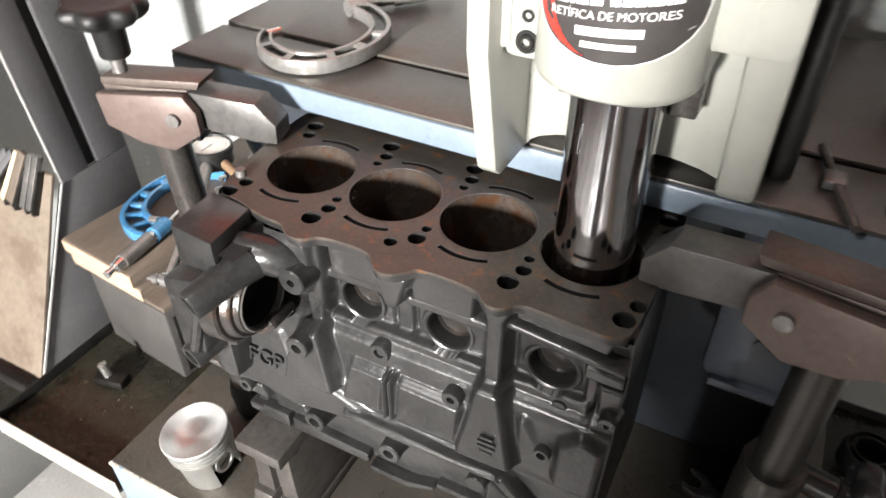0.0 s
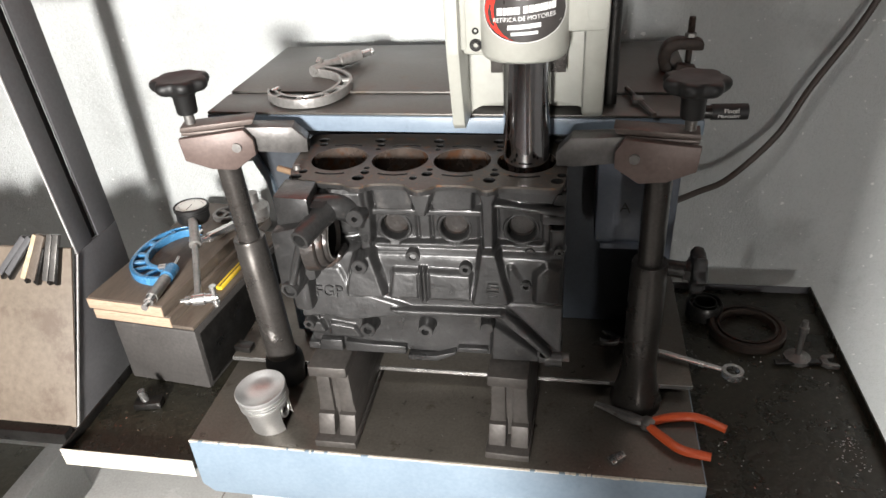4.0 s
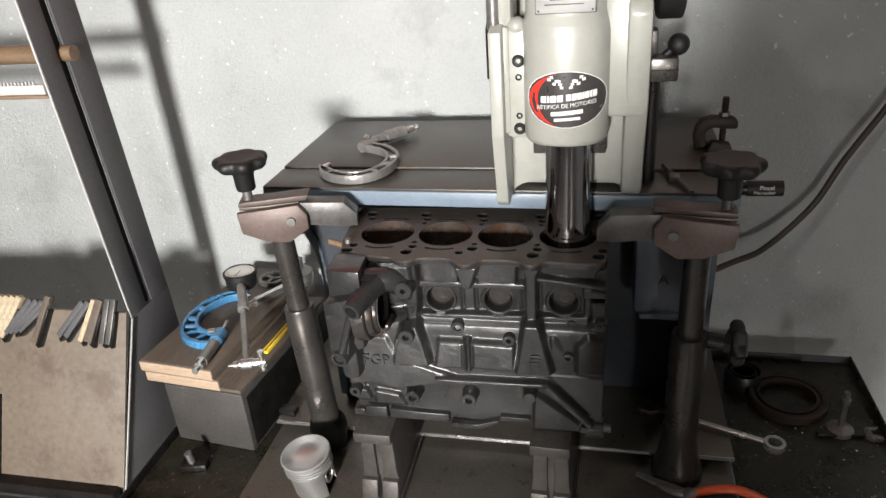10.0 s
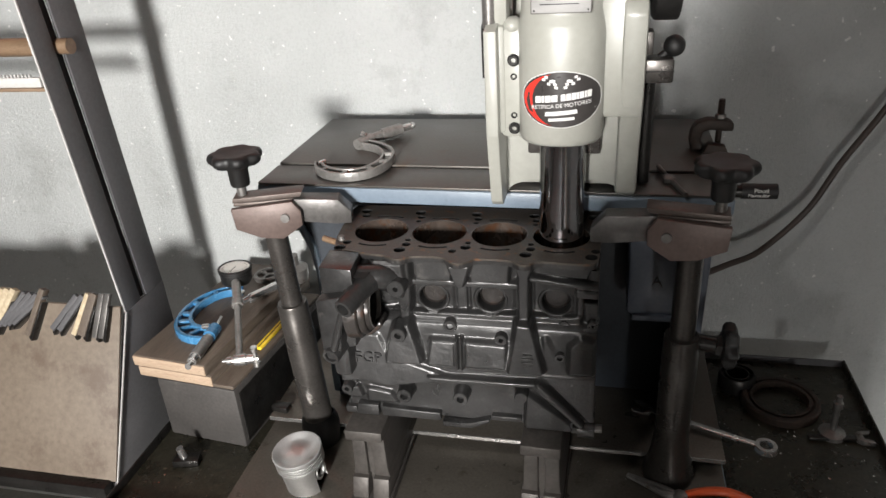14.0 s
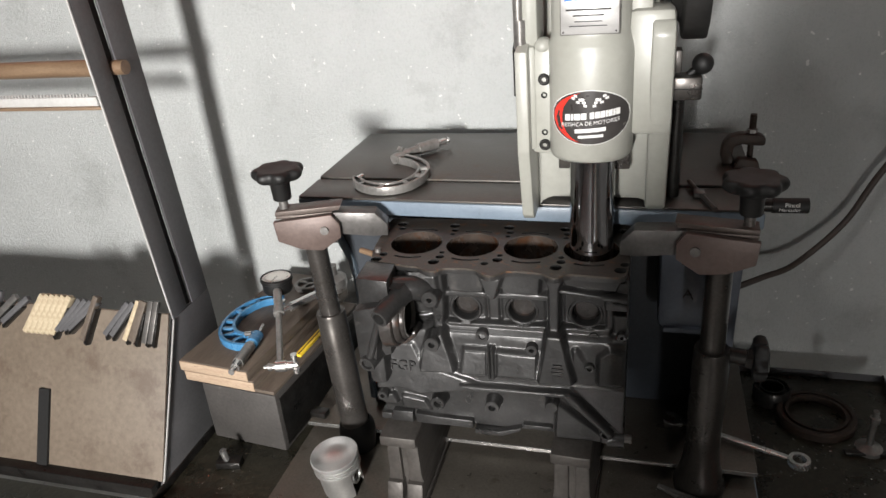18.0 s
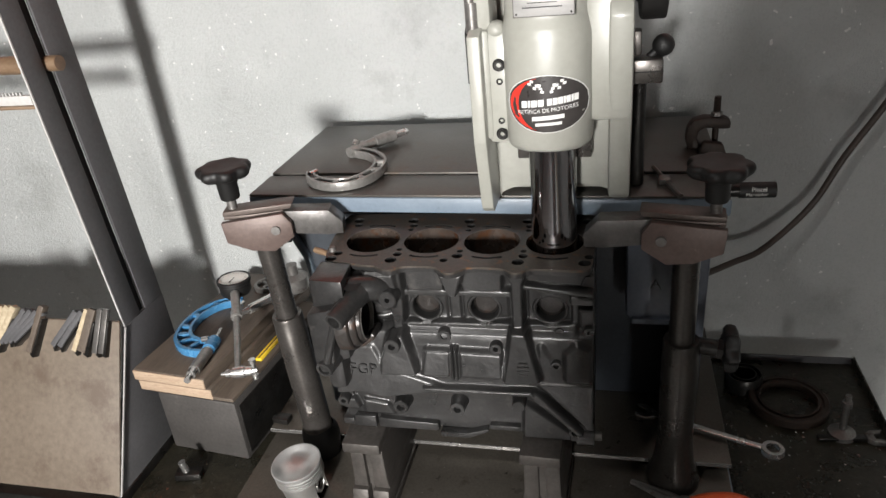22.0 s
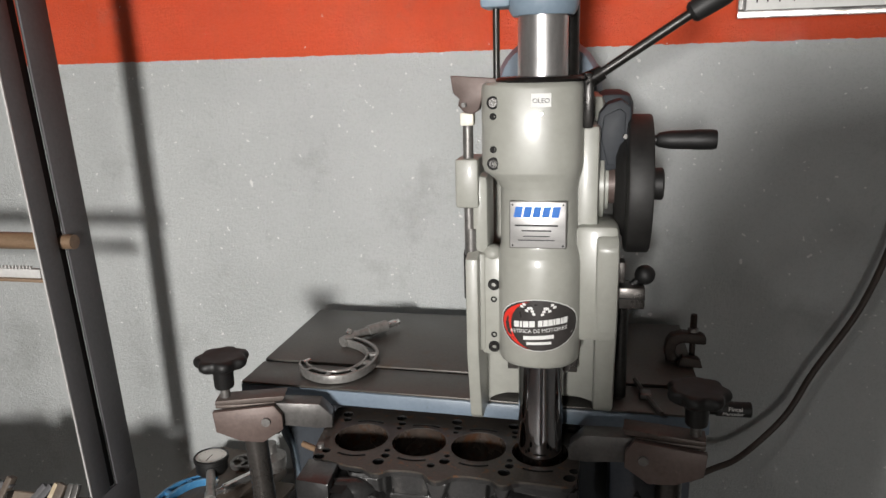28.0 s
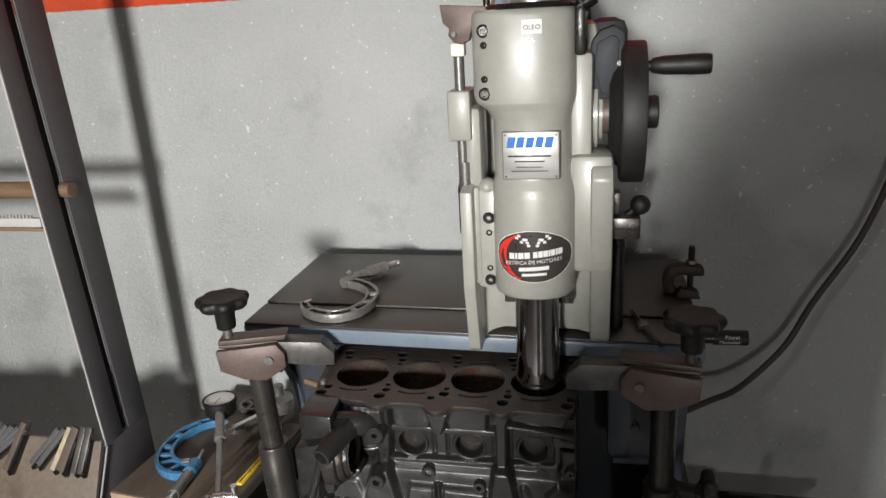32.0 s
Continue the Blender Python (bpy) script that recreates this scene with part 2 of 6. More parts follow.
M_MIC = surface("scuffed_bare_steel", (0.20, 0.195, 0.185), (0.32, 0.31, 0.295), 0.36, 0.55, coarse=26, bump=0.08, spots=(0.10, 0.085, 0.07), spot_at=0.66)
M_WHEEL = surface("satin_black_iron", (0.010, 0.0096, 0.0092), (0.020, 0.019, 0.018), 0.55, 0.2, coarse=22, bump=0.06)
M_BLACK = surface("black_plastic", (0.004, 0.004, 0.004), (0.008, 0.0078, 0.0075), 0.55, coarse=30, bump=0.05)
# near-black that puts the shade of holes, slots and recesses into the colour
M_HOLE = surface("recess_shade_black", (0.004, 0.004, 0.004), (0.008, 0.0075, 0.007), 0.9)
M_CAST = surface("dark_cast_iron", (0.017, 0.0168, 0.0166), (0.037, 0.0362, 0.0358), 0.34, 0.25, coarse=14, fine=240, bump=0.14, spots=(0.062, 0.058, 0.055), spot_at=0.65, spread=0.2, coat=0.32, lumps=0.18)
M_CASTRUST = surface("rust_stained_cast_iron", (0.016, 0.0145, 0.0135), (0.034, 0.029, 0.026), 0.34, 0.25, coarse=20, fine=180, bump=0.16, lumps=0.4, coat=0.3, spots=(0.055, 0.030, 0.021), spot_at=0.60)
M_DECK = surface("rusty_machined_deck", (0.056, 0.047, 0.040), (0.094, 0.080, 0.067), 0.42, 0.5, coarse=26, fine=240, bump=0.1, spots=(0.16, 0.075, 0.035), spot_at=0.60)
M_BORE = surface("oily_bore_wall", (0.055, 0.043, 0.036), (0.12, 0.094, 0.078), 0.26, 0.5, coarse=22, bump=0.08, spots=(0.095, 0.042, 0.020), spot_at=0.56, spread=0.10)
M_CLAMP = surface("brown_primed_steel", (0.092, 0.066, 0.058), (0.132, 0.096, 0.084), 0.5, 0.25, coarse=22, bump=0.12, spots=(0.22, 0.17, 0.14), spot_at=0.68)
M_ARM = surface("grey_forged_steel", (0.075, 0.071, 0.068), (0.125, 0.119, 0.114), 0.40, 0.5, coarse=28, bump=0.14)
M_LEVER = surface("oiled_brown_lever_steel", (0.075, 0.058, 0.050), (0.120, 0.096, 0.084), 0.46, 0.35, coarse=26, fine=200, bump=0.08)
M_TURNED = surface("turned_aluminium", (0.66, 0.66, 0.65), (0.78, 0.78, 0.77), 0.42, 0.92, coarse=24, fine=300, bump=0.03, spread=0.06)
turning = M_TURNED.node_tree.nodes.new("ShaderNodeTangent")
turning.direction_type, turning.axis = "RADIAL", "Z"
M_TURNED.node_tree.nodes["Principled BSDF"].inputs["Anisotropic"].default_value = 0.55
M_TURNED.node_tree.links.new(turning.outputs["Tangent"], M_TURNED.node_tree.nodes["Principled BSDF"].inputs["Tangent"])
M_WOOD = surface("oily_board_wood", (0.075, 0.058, 0.045), (0.13, 0.103, 0.08), 0.6, coarse=9, fine=60, bump=0.2, stretch=(9, 1, 9), spots=(0.07, 0.05, 0.04), spot_at=0.66)
M_ENDGRAIN = surface("fresh_sawn_wood", (0.30, 0.21, 0.145), (0.46, 0.35, 0.25), 0.7, coarse=14, fine=80, bump=0.25, stretch=(1, 3, 8), spots=(0.13, 0.09, 0.06), spot_at=0.62)
M_KRAFT = surface("brown_hardboard", (0.120, 0.093, 0.069), (0.180, 0.145, 0.111), 0.50, coarse=2.6, fine=90, bump=0.08, spots=(0.100, 0.072, 0.052), spot_at=0.60)
M_FRAME = surface("grey_painted_steel", (0.068, 0.067, 0.070), (0.094, 0.092, 0.096), 0.62, 0.0, coarse=7, bump=0.06, spots=(0.25, 0.25, 0.25), spot_at=0.74)
M_BOX = surface("dull_brown_grey_steel", (0.040, 0.037, 0.035), (0.072, 0.067, 0.063), 0.55, 0.1, coarse=7, bump=0.12, spots=(0.10, 0.092, 0.085), spot_at=0.62)
M_BLUEMIC = surface("bright_blue_enamel", (0.045, 0.17, 0.33), (0.065, 0.22, 0.41), 0.24, coarse=20, bump=0.04, coat=0.4)
M_ORANGE = surface("orange_red_grip", (0.55, 0.075, 0.02), (0.66, 0.11, 0.03), 0.4, coarse=30, bump=0.05)
M_YELLOW = surface("yellow_plastic", (0.75, 0.50, 0.02), (0.85, 0.6, 0.04), 0.4)
M_DIAL = surface("white_dial", (0.78, 0.77, 0.72), (0.84, 0.83, 0.78), 0.3)
M_RED = surface("red_vinyl", (0.62, 0.03, 0.02), (0.7, 0.045, 0.03), 0.3, bump=0)
M_INK = surface("black_print", (0.012, 0.012, 0.012), (0.020, 0.019, 0.019), 0.7, bump=0)
M_PAPER = surface("white_print", (0.62, 0.62, 0.60), (0.70, 0.70, 0.68), 0.6, bump=0)
M_LOGO = surface("blue_print", (0.008, 0.11, 0.42), (0.012, 0.14, 0.50), 0.6, bump=0)
M_CABLE = surface("brown_rubber", (0.03, 0.022, 0.018), (0.055, 0.04, 0.032), 0.55)
M_RUSTY = surface("rusty_iron", (0.020, 0.014, 0.011), (0.045, 0.028, 0.020), 0.55, 0.3, coarse=40, bump=0.3)
M_COPPER = surface("copper_brown_wood", (0.12, 0.075, 0.045), (0.21, 0.14, 0.085), 0.5, coarse=10, stretch=(1, 8, 8))
M_CHIPS = surface("steel_chips", (0.35, 0.34, 0.32), (0.6, 0.59, 0.57), 0.25, 1.0)
M_BRASSY = surface("tan_strip_stone", (0.36, 0.29, 0.19), (0.52, 0.44, 0.31), 0.8, coarse=60, bump=0.2)

# ---- mesh helpers ----


def box(bm, x0, x1, y0, y1, z0, z1, bevel=0.0, m=None):
    vs = bmesh.ops.create_cube(bm, size=1.0)["verts"]
    for v in vs:
        v.co = Vector((x0 + (v.co.x + 0.5) * (x1 - x0), y0 + (v.co.y + 0.5) * (y1 - y0), z0 + (v.co.z + 0.5) * (z1 - z0)))
    if bevel:
        es = list({e for v in vs for e in v.link_edges})
        r = bmesh.ops.bevel(bm, geom=es, offset=bevel, segments=2, profile=0.5, affect="EDGES", clamp_overlap=True)
        vs = list({v for f in r["faces"] for v in f.verts} | {v for v in vs if v.is_valid})
    if m is not None:
        bmesh.ops.transform(bm, matrix=m, verts=vs)
    return bm


def rod(bm, p0, p1, r0, r1=None, seg=24, caps=True):
    p0, p1 = Vector(p0), Vector(p1)
    d = p1 - p0
    rot = d.to_track_quat("Z", "Y").to_matrix().to_4x4()
    bmesh.ops.create_cone(bm, cap_ends=caps, segments=seg, radius1=r0, radius2=r0 if r1 is None else r1, depth=d.length,
                          matrix=Matrix.Translation((p0 + p1) / 2) @ rot)
    return bm


def lathe(bm, profile, seg=32, m=Matrix()):
    """Turns a list of (radius, height) about z."""
    rings = []
    for r, h in profile:
        if r < 1e-6:
            rings.append([bm.verts.new(m @ Vector((0, 0, h)))])
        else:
            rings.append([bm.verts.new(m @ Vector((r * math.cos(2 * math.pi * i / seg), r * math.sin(2 * math.pi * i / seg), h))) for i in range(seg)])
    for a, b in zip(rings, rings[1:]):
        for i in range(seg):
            j = (i + 1) % seg
            if len(a) == 1 and len(b) == 1:
                continue
            if len(a) == 1:
                bm.faces.new((a[0], b[i], b[j]))
            elif len(b) == 1:
                bm.faces.new((a[i], a[j], b[0]))
            else:
                bm.faces.new((a[i], a[j], b[j], b[i]))
    return bm


def prism(bm, pts, axis, a0, a1, bevel=0.0, m=None):
    """Extrudes a polygon along x, y or z; its points are the two other axes in order."""
    def put(p, a):
        return {"x": (a, p[0], p[1]), "y": (p[0], a, p[1]), "z": (p[0], p[1], a)}[axis]
    lo = [bm.verts.new(put(p, a0)) for p in pts]
    hi = [bm.verts.new(put(p, a1)) for p in pts]
    n = len(pts)
    fs = [bm.faces.new(lo), bm.faces.new(hi[::-1])]
    for i in range(n):
        fs.append(bm.faces.new((lo[i], hi[i], hi[(i + 1) % n], lo[(i + 1) % n])))
    bmesh.ops.recalc_face_normals(bm, faces=fs)
    vs = lo + hi
    if bevel:
        es = list({e for f in fs for e in f.edges})
        r = bmesh.ops.bevel(bm, geom=es, offset=bevel, segments=2, profile=0.5, affect="EDGES", clamp_overlap=True)
        vs = list({v for f in r["faces"] for v in f.verts} | {v for v in vs if v.is_valid})
    if m is not None:
        bmesh.ops.transform(bm, matrix=m, verts=vs)
    return bm


def tube(bm, pts, r, seg=10, radii=None):
    """A round bar along a smooth line through the points."""
    P = [Vector(p) for p in pts]
    line = []
    for i in range(len(P) - 1):
        a, b, c, d = P[max(i - 1, 0)], P[i], P[i + 1], P[min(i + 2, len(P) - 1)]
        for k in range(6):
            t = k / 6
            line.append(0.5 * (2 * b + (c - a) * t + (2 * a - 5 * b + 4 * c - d) * t * t + (3 * b - a - 3 * c + d) * t ** 3))
    line.append(P[-1])
    rings = []
    up = Vector((0, 0, 1))
    for i, p in enumerate(line):
        d = (line[min(i + 1, len(line) - 1)] - line[max(i - 1, 0)]).normalized()
        s = d.cross(up)
        s = (s if s.length > 0.05 else d.cross(Vector((0, 1, 0)))).normalized()
        u = s.cross(d)
        rr = r if radii is None else radii(i / (len(line) - 1))
        rings.append([bm.verts.new(p + rr * (math.cos(2 * math.pi * k / seg) * s + math.sin(2 * math.pi * k / seg) * u)) for k in range(seg)])
    for a, b in zip(rings, rings[1:]):
        for k in range(seg):
            bm.faces.new((a[k], a[(k + 1) % seg], b[(k + 1) % seg], b[k]))
    bm.faces.new(rings[0][::-1])
    bm.faces.new(rings[-1])
    return bm


def flat_fill(bm, loops, z):
    """A flat sheet with holes: the first loop is the outline."""
    es, made = [], []
    for loop in loops:
        vs = [bm.verts.new((x, y, z)) for x, y in loop]
        made.append(vs)
        es += [bm.edges.new((vs[i], vs[(i + 1) % len(vs)])) for i in range(len(vs))]
    r = bmesh.ops.triangle_fill(bm, use_beauty=True, use_dissolve=False, edges=es, normal=(0, 0, 1))
    for f in [g for g in r["geom"] if isinstance(g, bmesh.types.BMFace)]:
        if f.normal.z < 0:
            f.normal_flip()
    return made


def circle(cx, cy, r, n=24):
    return [(cx + r * math.cos(2 * math.pi * i / n), cy + r * math.sin(2 * math.pi * i / n)) for i in range(n)]


def smooth(me, angle=35):
    for p in me.polygons:
        p.use_smooth = True
    me.set_sharp_from_angle(angle=radians(angle))


def mesh(name, bm, mat, sm=True):
    me = bpy.data.meshes.new(name)
    bm.to_mesh(me)
    bm.free()
    me.materials.append(mat)
    if sm:
        smooth(me)
    return me


def part(name, bm, mat, parent, label=""):
    ob = new(name, mesh(name, bm, mat))
    ob.parent = parent
    return tagged(ob, label)


def thing(name, label, category, at=(0, 0, 0), rot=(0, 0, 0), group="", kind=""):
    """An Empty at the thing's base that carries its parts."""
    ob = new(name)
    ob.empty_display_size = 0.02
    ob.matrix_world = pose(*at, *rot)
    return tagged(ob, label, category, group, kind)


def solo(name, bm, mat, label, category="", kind="", group=""):
    return tagged(new(name, mesh(name, bm, mat)), label, category, group, kind)


def bmn():
    return bmesh.new()


def bars(bm, rows, y, along="x"):
    """Flat printed bars: (x0, x1, z0, z1) proud of the plane y."""
    for x0, x1, z0, z1 in rows:
        box(bm, x0, x1, y - 0.0006, y, z0, z1)
    return bm


def lettering(name, text, size, m, mat, parent, depth=0.0004):
    cu = bpy.data.curves.new(name, "FONT")
    cu.body, cu.size, cu.extrude, cu.align_x, cu.align_y = text, size, depth, "CENTER", "CENTER"
    tmp = bpy.data.objects.new(name, cu)
    scene.collection.objects.link(tmp)
    me = bpy.data.meshes.new_from_object(tmp.evaluated_get(bpy.context.evaluated_depsgraph_get()))
    bpy.data.objects.remove(tmp)
    me.materials.clear()
    me.materials.append(mat)
    ob = new(name, me)
    ob.parent = parent
    ob.matrix_local = m
    return ob

FIXED = set()


def thing_at(name, label, category, at, group="", kind=""):
    """An Empty at the thing's base whose parts are built in room coordinates."""
    ob = thing(name, label, category, at, (0, 0, 0), group, kind)
    FIXED.add(ob.name)
    return ob


def put(name, bm, mat, parent, label=""):
    ob = part(name, bm, mat, parent, label)
    if parent.name in FIXED:
        ob.matrix_parent_inverse = parent.matrix_world.inverted()
    return ob


# ---- the room ----
YW = 0.478
solo("wall_back", box(bmn(), -2.2, 1.45, YW, YW + 0.15, 0, 3.4), M_WALL, "grey painted wall with an orange upper band", "wall", "structure")
solo("wall_left", box(bmn(), -2.35, -2.2, -4.15, YW + 0.15, 0, 3.4), M_PLASTER, "plain grey plaster wall", "wall", "structure")
solo("wall_right", box(bmn(), 1.45, 1.6, -4.15, YW + 0.15, 0, 3.4), M_PLASTER, "plain grey plaster wall", "wall", "structure")
bm = bmn()
box(bm, -2.2, -0.40, -4.15, -4.0, 0, 3.4)
box(bm, 1.35, 1.45, -4.15, -4.0, 0, 3.4)
box(bm, -0.40, 1.35, -4.15, -4.0, 2.25, 3.4)
solo("wall_front", bm, M_PLASTER, "plain grey plaster wall with a wide doorway", "wall", "structure")
# unseen blocker added behind the camera; its outline shapes the shade on the right
solo("shade_blocker", prism(bmn(), [(0.13, 0.0), (0.49, 0), (0.49, 1.715), (0.26, 1.68), (0.165, 1.50), (0.045, 1.32), (0.045, 1.12), (0.13, 0.95)], "y", -1.35, -1.25), M_PLASTER, "unseen plain grey blocker added to shade the right side, wider towards its sloping top", "wall", "structure")
solo("ceiling", box(bmn(), -2.35, 1.6, -4.15, YW + 0.15, 3.4, 3.5), M_CEIL, "dark boarded ceiling", "ceiling", "structure")
solo("floor", box(bmn(), -2.35, 1.6, -4.15, YW + 0.15, -0.15, -0.004), M_GROUT, "white tiled workshop floor with dirty joints", "floor", "structure")

# ---- boring machine bed ----
BED = thing_at("boring_machine", "blue-grey cylinder boring machine on a white steel cabinet", "machine", (0, 0.14, 0.0))
bm = bmn()
prism(bm, [(-0.394, 0.697), (0.39, 0.697), (0.39, 0.60), (0.372, 0.582), (-0.374, 0.582), (-0.394, 0.60)], "y", -0.148, 0.42, 0.003)
bed = put("bed", bm, M_BLUE, BED, "blue-grey enamelled cast bed")
put("bed_top", box(bmn(), -0.391, 0.387, -0.1455, 0.418, 0.6972, 0.7002, 0.001), M_BED, BED, "oily machined steel bed top")
bm = bmn()
random.seed(5)
x = -0.392
while x < 0.385:
    w = random.choice((0.0015, 0.003, 0.005, 0.009)) * random.uniform(0.6, 1.3)
    if random.random() < 0.9:
        h = random.uniform(0.0002, 0.0011) if random.random() < 0.94 else 0.0025
        box(bm, x, min(x + w, 0.388), -0.1492, -0.1462, 0.6985 - h, 0.6998)
    x += w * random.uniform(0.85, 1.15)
tagged(put("chipped_edge", bm, M_CHIP, BED, "chipped pale paint along the front edge"), kind="stuff")
bm = bmn()
box(bm, -0.391, 0.389, 0.029, 0.418, 0.7150, 0.7235, 0.001)
box(bm, -0.391, 0.389, 0.066, 0.418, 0.7002, 0.7155)
put("raised_slab", bm, M_BED, BED, "raised machined slab")
put("slab_edge", box(bmn(), -0.391, 0.389, 0.0275, 0.029, 0.7168, 0.7233), M_STEEL, BED, "bright worn edge")
bm = bmn()
box(bm, -0.335, 0.335, -0.115, 0.41, 0.06, 0.582, 0.006)
put("cabinet", bm, M_WHITE, BED, "white enamelled steel cabinet")
put("cabinet_door", box(bmn(), -0.315, 0.32, -0.1225, -0.1155, 0.08, 0.57, 0.003), M_WHITE, BED)
put("plinth", box(bmn(), -0.32, 0.32, -0.09, 0.40, 0.0, 0.06, 0.003), M_DARK, BED)
lock = put("door_latch", box(bmn(), -0.295, -0.245, -0.137, -0.1225, 0.497, 0.527, 0.006), M_BLACK, BED, "black plastic quarter-turn latch")
bm = bmn()
rod(bm, (-0.272, -0.1375, 0.512), (-0.272, -0.150, 0.512), 0.009)
box(bm, -0.276, -0.268, -0.156, -0.145, 0.492, 0.538, 0.002)
put("latch_key", bm, M_DARK, lock)

# pedestal that carries the upper table; the deep shade there is in its colour
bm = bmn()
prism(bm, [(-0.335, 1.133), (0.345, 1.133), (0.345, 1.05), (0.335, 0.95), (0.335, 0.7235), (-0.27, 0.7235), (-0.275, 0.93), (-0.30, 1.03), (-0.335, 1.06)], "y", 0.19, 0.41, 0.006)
put("pedestal", bm, M_DARKBLUE, BED, "blue cast pedestal, colour darkened for the shade under the table")
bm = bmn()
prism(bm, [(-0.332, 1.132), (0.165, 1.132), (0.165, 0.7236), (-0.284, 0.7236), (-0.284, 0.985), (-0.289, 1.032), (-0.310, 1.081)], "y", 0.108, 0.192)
put("pedestal_web", bm, M_DARKBLUE, BED, "blue cast web, colour darkened for the shade under the table")
# panel and ledge under the table take the shade-dimmed enamel
bm = bmn()
prism(bm, [(0.226, 1.132), (0.345, 1.132), (0.34, 0.80), (0.325, 0.7236), (0.305, 0.7236), (0.305, 0.935), (0.232, 0.941), (0.226, 0.95)], "y", 0.095, 0.192, 0.005)
put("pedestal_panel", bm, M_SIDE, BED, "blue-grey enamelled panel, colour dimmed for shade, with a pencilled mark")
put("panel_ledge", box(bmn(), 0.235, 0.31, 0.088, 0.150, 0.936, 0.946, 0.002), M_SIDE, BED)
bm = bmn()
rod(bm, (0.262, 0.0935, 0.998), (0.268, 0.0935, 1.012), 0.0007, seg=6)
rod(bm, (0.268, 0.0935, 1.012), (0.276, 0.0935, 0.996), 0.0007, seg=6)
rod(bm, (0.264, 0.0935, 1.003), (0.274, 0.0935, 1.004), 0.0007, seg=6)
put("pencil_mark", bm, M_INK, BED)
bm = bmn()
prism(bm, [(-0.338, 1.130), (-0.316, 1.078), (-0.295, 1.030), (-0.290, 0.985), (-0.291, 0.735), (-0.279, 0.735), (-0.278, 0.985), (-0.283, 1.034), (-0.304, 1.084), (-0.326, 1.130)], "y", 0.100, 0.122, 0.004)
put("pedestal_edge", bm, M_EDGE, BED, "rounded blue-grey casting edge")

# upper table
bm = bmn()
prism(bm, [(-0.352, 0.068), (0.358, 0.052), (0.358, 0.416), (-0.352, 0.416)], "z", 1.1335, 1.1585, 0.004)
tab = put("upper_table", bm, M_TEDGE, BED, "blue-grey enamelled cast upper table")
for nm, y0l, y0r, y1 in (("table_strip", 0.069, 0.054, 0.150), ("table_plate", 0.1565, 0.1565, 0.414)):
    bm = bmn()
    y1r = y1 - 0.012 if nm == "table_strip" else y1
    prism(bm, [(-0.350, y0l), (0.356, y0r if nm == "table_strip" else y0r - 0.012), (0.356, y1r), (-0.350, y1)], "z", 1.1585, 1.1625 if nm == "table_strip" else 1.1645, 0.0012)
    put(nm, bm, M_TABLE, BED, "worn bare steel table surface")

bm = bmn()
prism(bm, [(-0.3495, 0.1505), (0.3555, 0.1385), (0.3555, 0.1445), (-0.3495, 0.1560)], "z", 1.1586, 1.1592)
put("tee_slot", bm, M_HOLE, BED, "dark T-slot")


# trays
for nm, x0, x1, y0, y1, zt in (("left", -0.632, -0.3945, -0.152, 0.40, 0.657), ("right", 0.3905, 0.664, -0.165, 0.40, 0.678)):
    t = put("chip_tray", box(bmn(), x0, x1, y0, y1, zt - 0.022, zt - 0.018), M_TRAY, BED, "oily dark sheet-metal chip tray")
    put("tray_front_lip", box(bmn(), x0, x1, y0 - 0.003, y0, zt - 0.034, zt + 0.001, 0.0008), M_CREAM, t, "cream painted lip")
    xs = x0 if nm == "left" else x1
    put("tray_side_lip", box(bmn(), xs - 0.0015, xs + 0.0015, y0, y1, zt - 0.022, zt, 0.0005), M_TRAY if nm == "right" else M_DARK, t)
    put("tray_back_lip", box(bmn(), x0, x1, y1, y1 + 0.003, zt - 0.022, zt + (0.012 if nm == "left" else -0.004)), M_FRAME, t)

# ---- boring head ----
SX = 0.129
HEAD = thing_at("spindle_carriage", "light grey-green enamelled boring head with a chrome spindle", "machine head", (SX, 0.1, 1.1645))
bm = bmn()
box(bm, 0.052, 0.205, 0.075, 0.30, 1.1650, 1.600, 0.012)
put("column_body", bm, M_HEAD, HEAD)
# side wings of the saddle
bm = bmn()
prism(bm, [(-0.028, 1.40), (0.09, 1.43), (0.09, 1.167), (0.060, 1.167), (0.058, 1.1635), (0.004, 1.1635), (-0.006, 1.172), (-0.028, 1.27)], "x", 0.034, 0.050, 0.005)
put("wing", bm, M_HEAD, HEAD)
bm = bmn()
prism(bm, [(-0.02, 1.415), (-0.01, 1.43), (0.09, 1.43), (0.09, 1.166), (0.07, 1.1635), (0.048, 1.1635), (0.040, 1.172), (0.022, 1.24), (-0.008, 1.30)], "x", 0.198, 0.226, 0.005)
put("wing", bm, M_HEAD, HEAD)
put("wing_cap", box(bmn(), 0.171, 0.2255, -0.008, 0.08, 1.288, 1.442, 0.008), M_HEAD, HEAD)
# web with an arched foot behind the spindle
bm = bmn()
arch = [(0.05, 1.29), (0.05, 1.170)] + [(SX + 0.078 * math.cos(a), 1.166 + 0.020 * math.sin(a)) for a in np.linspace(math.pi, 0, 13)] + [(0.198, 1.170), (0.198, 1.29)]
prism(bm, arch, "y", 0.052, 0.074, 0.0)
put("web", bm, M_HEAD, HEAD)
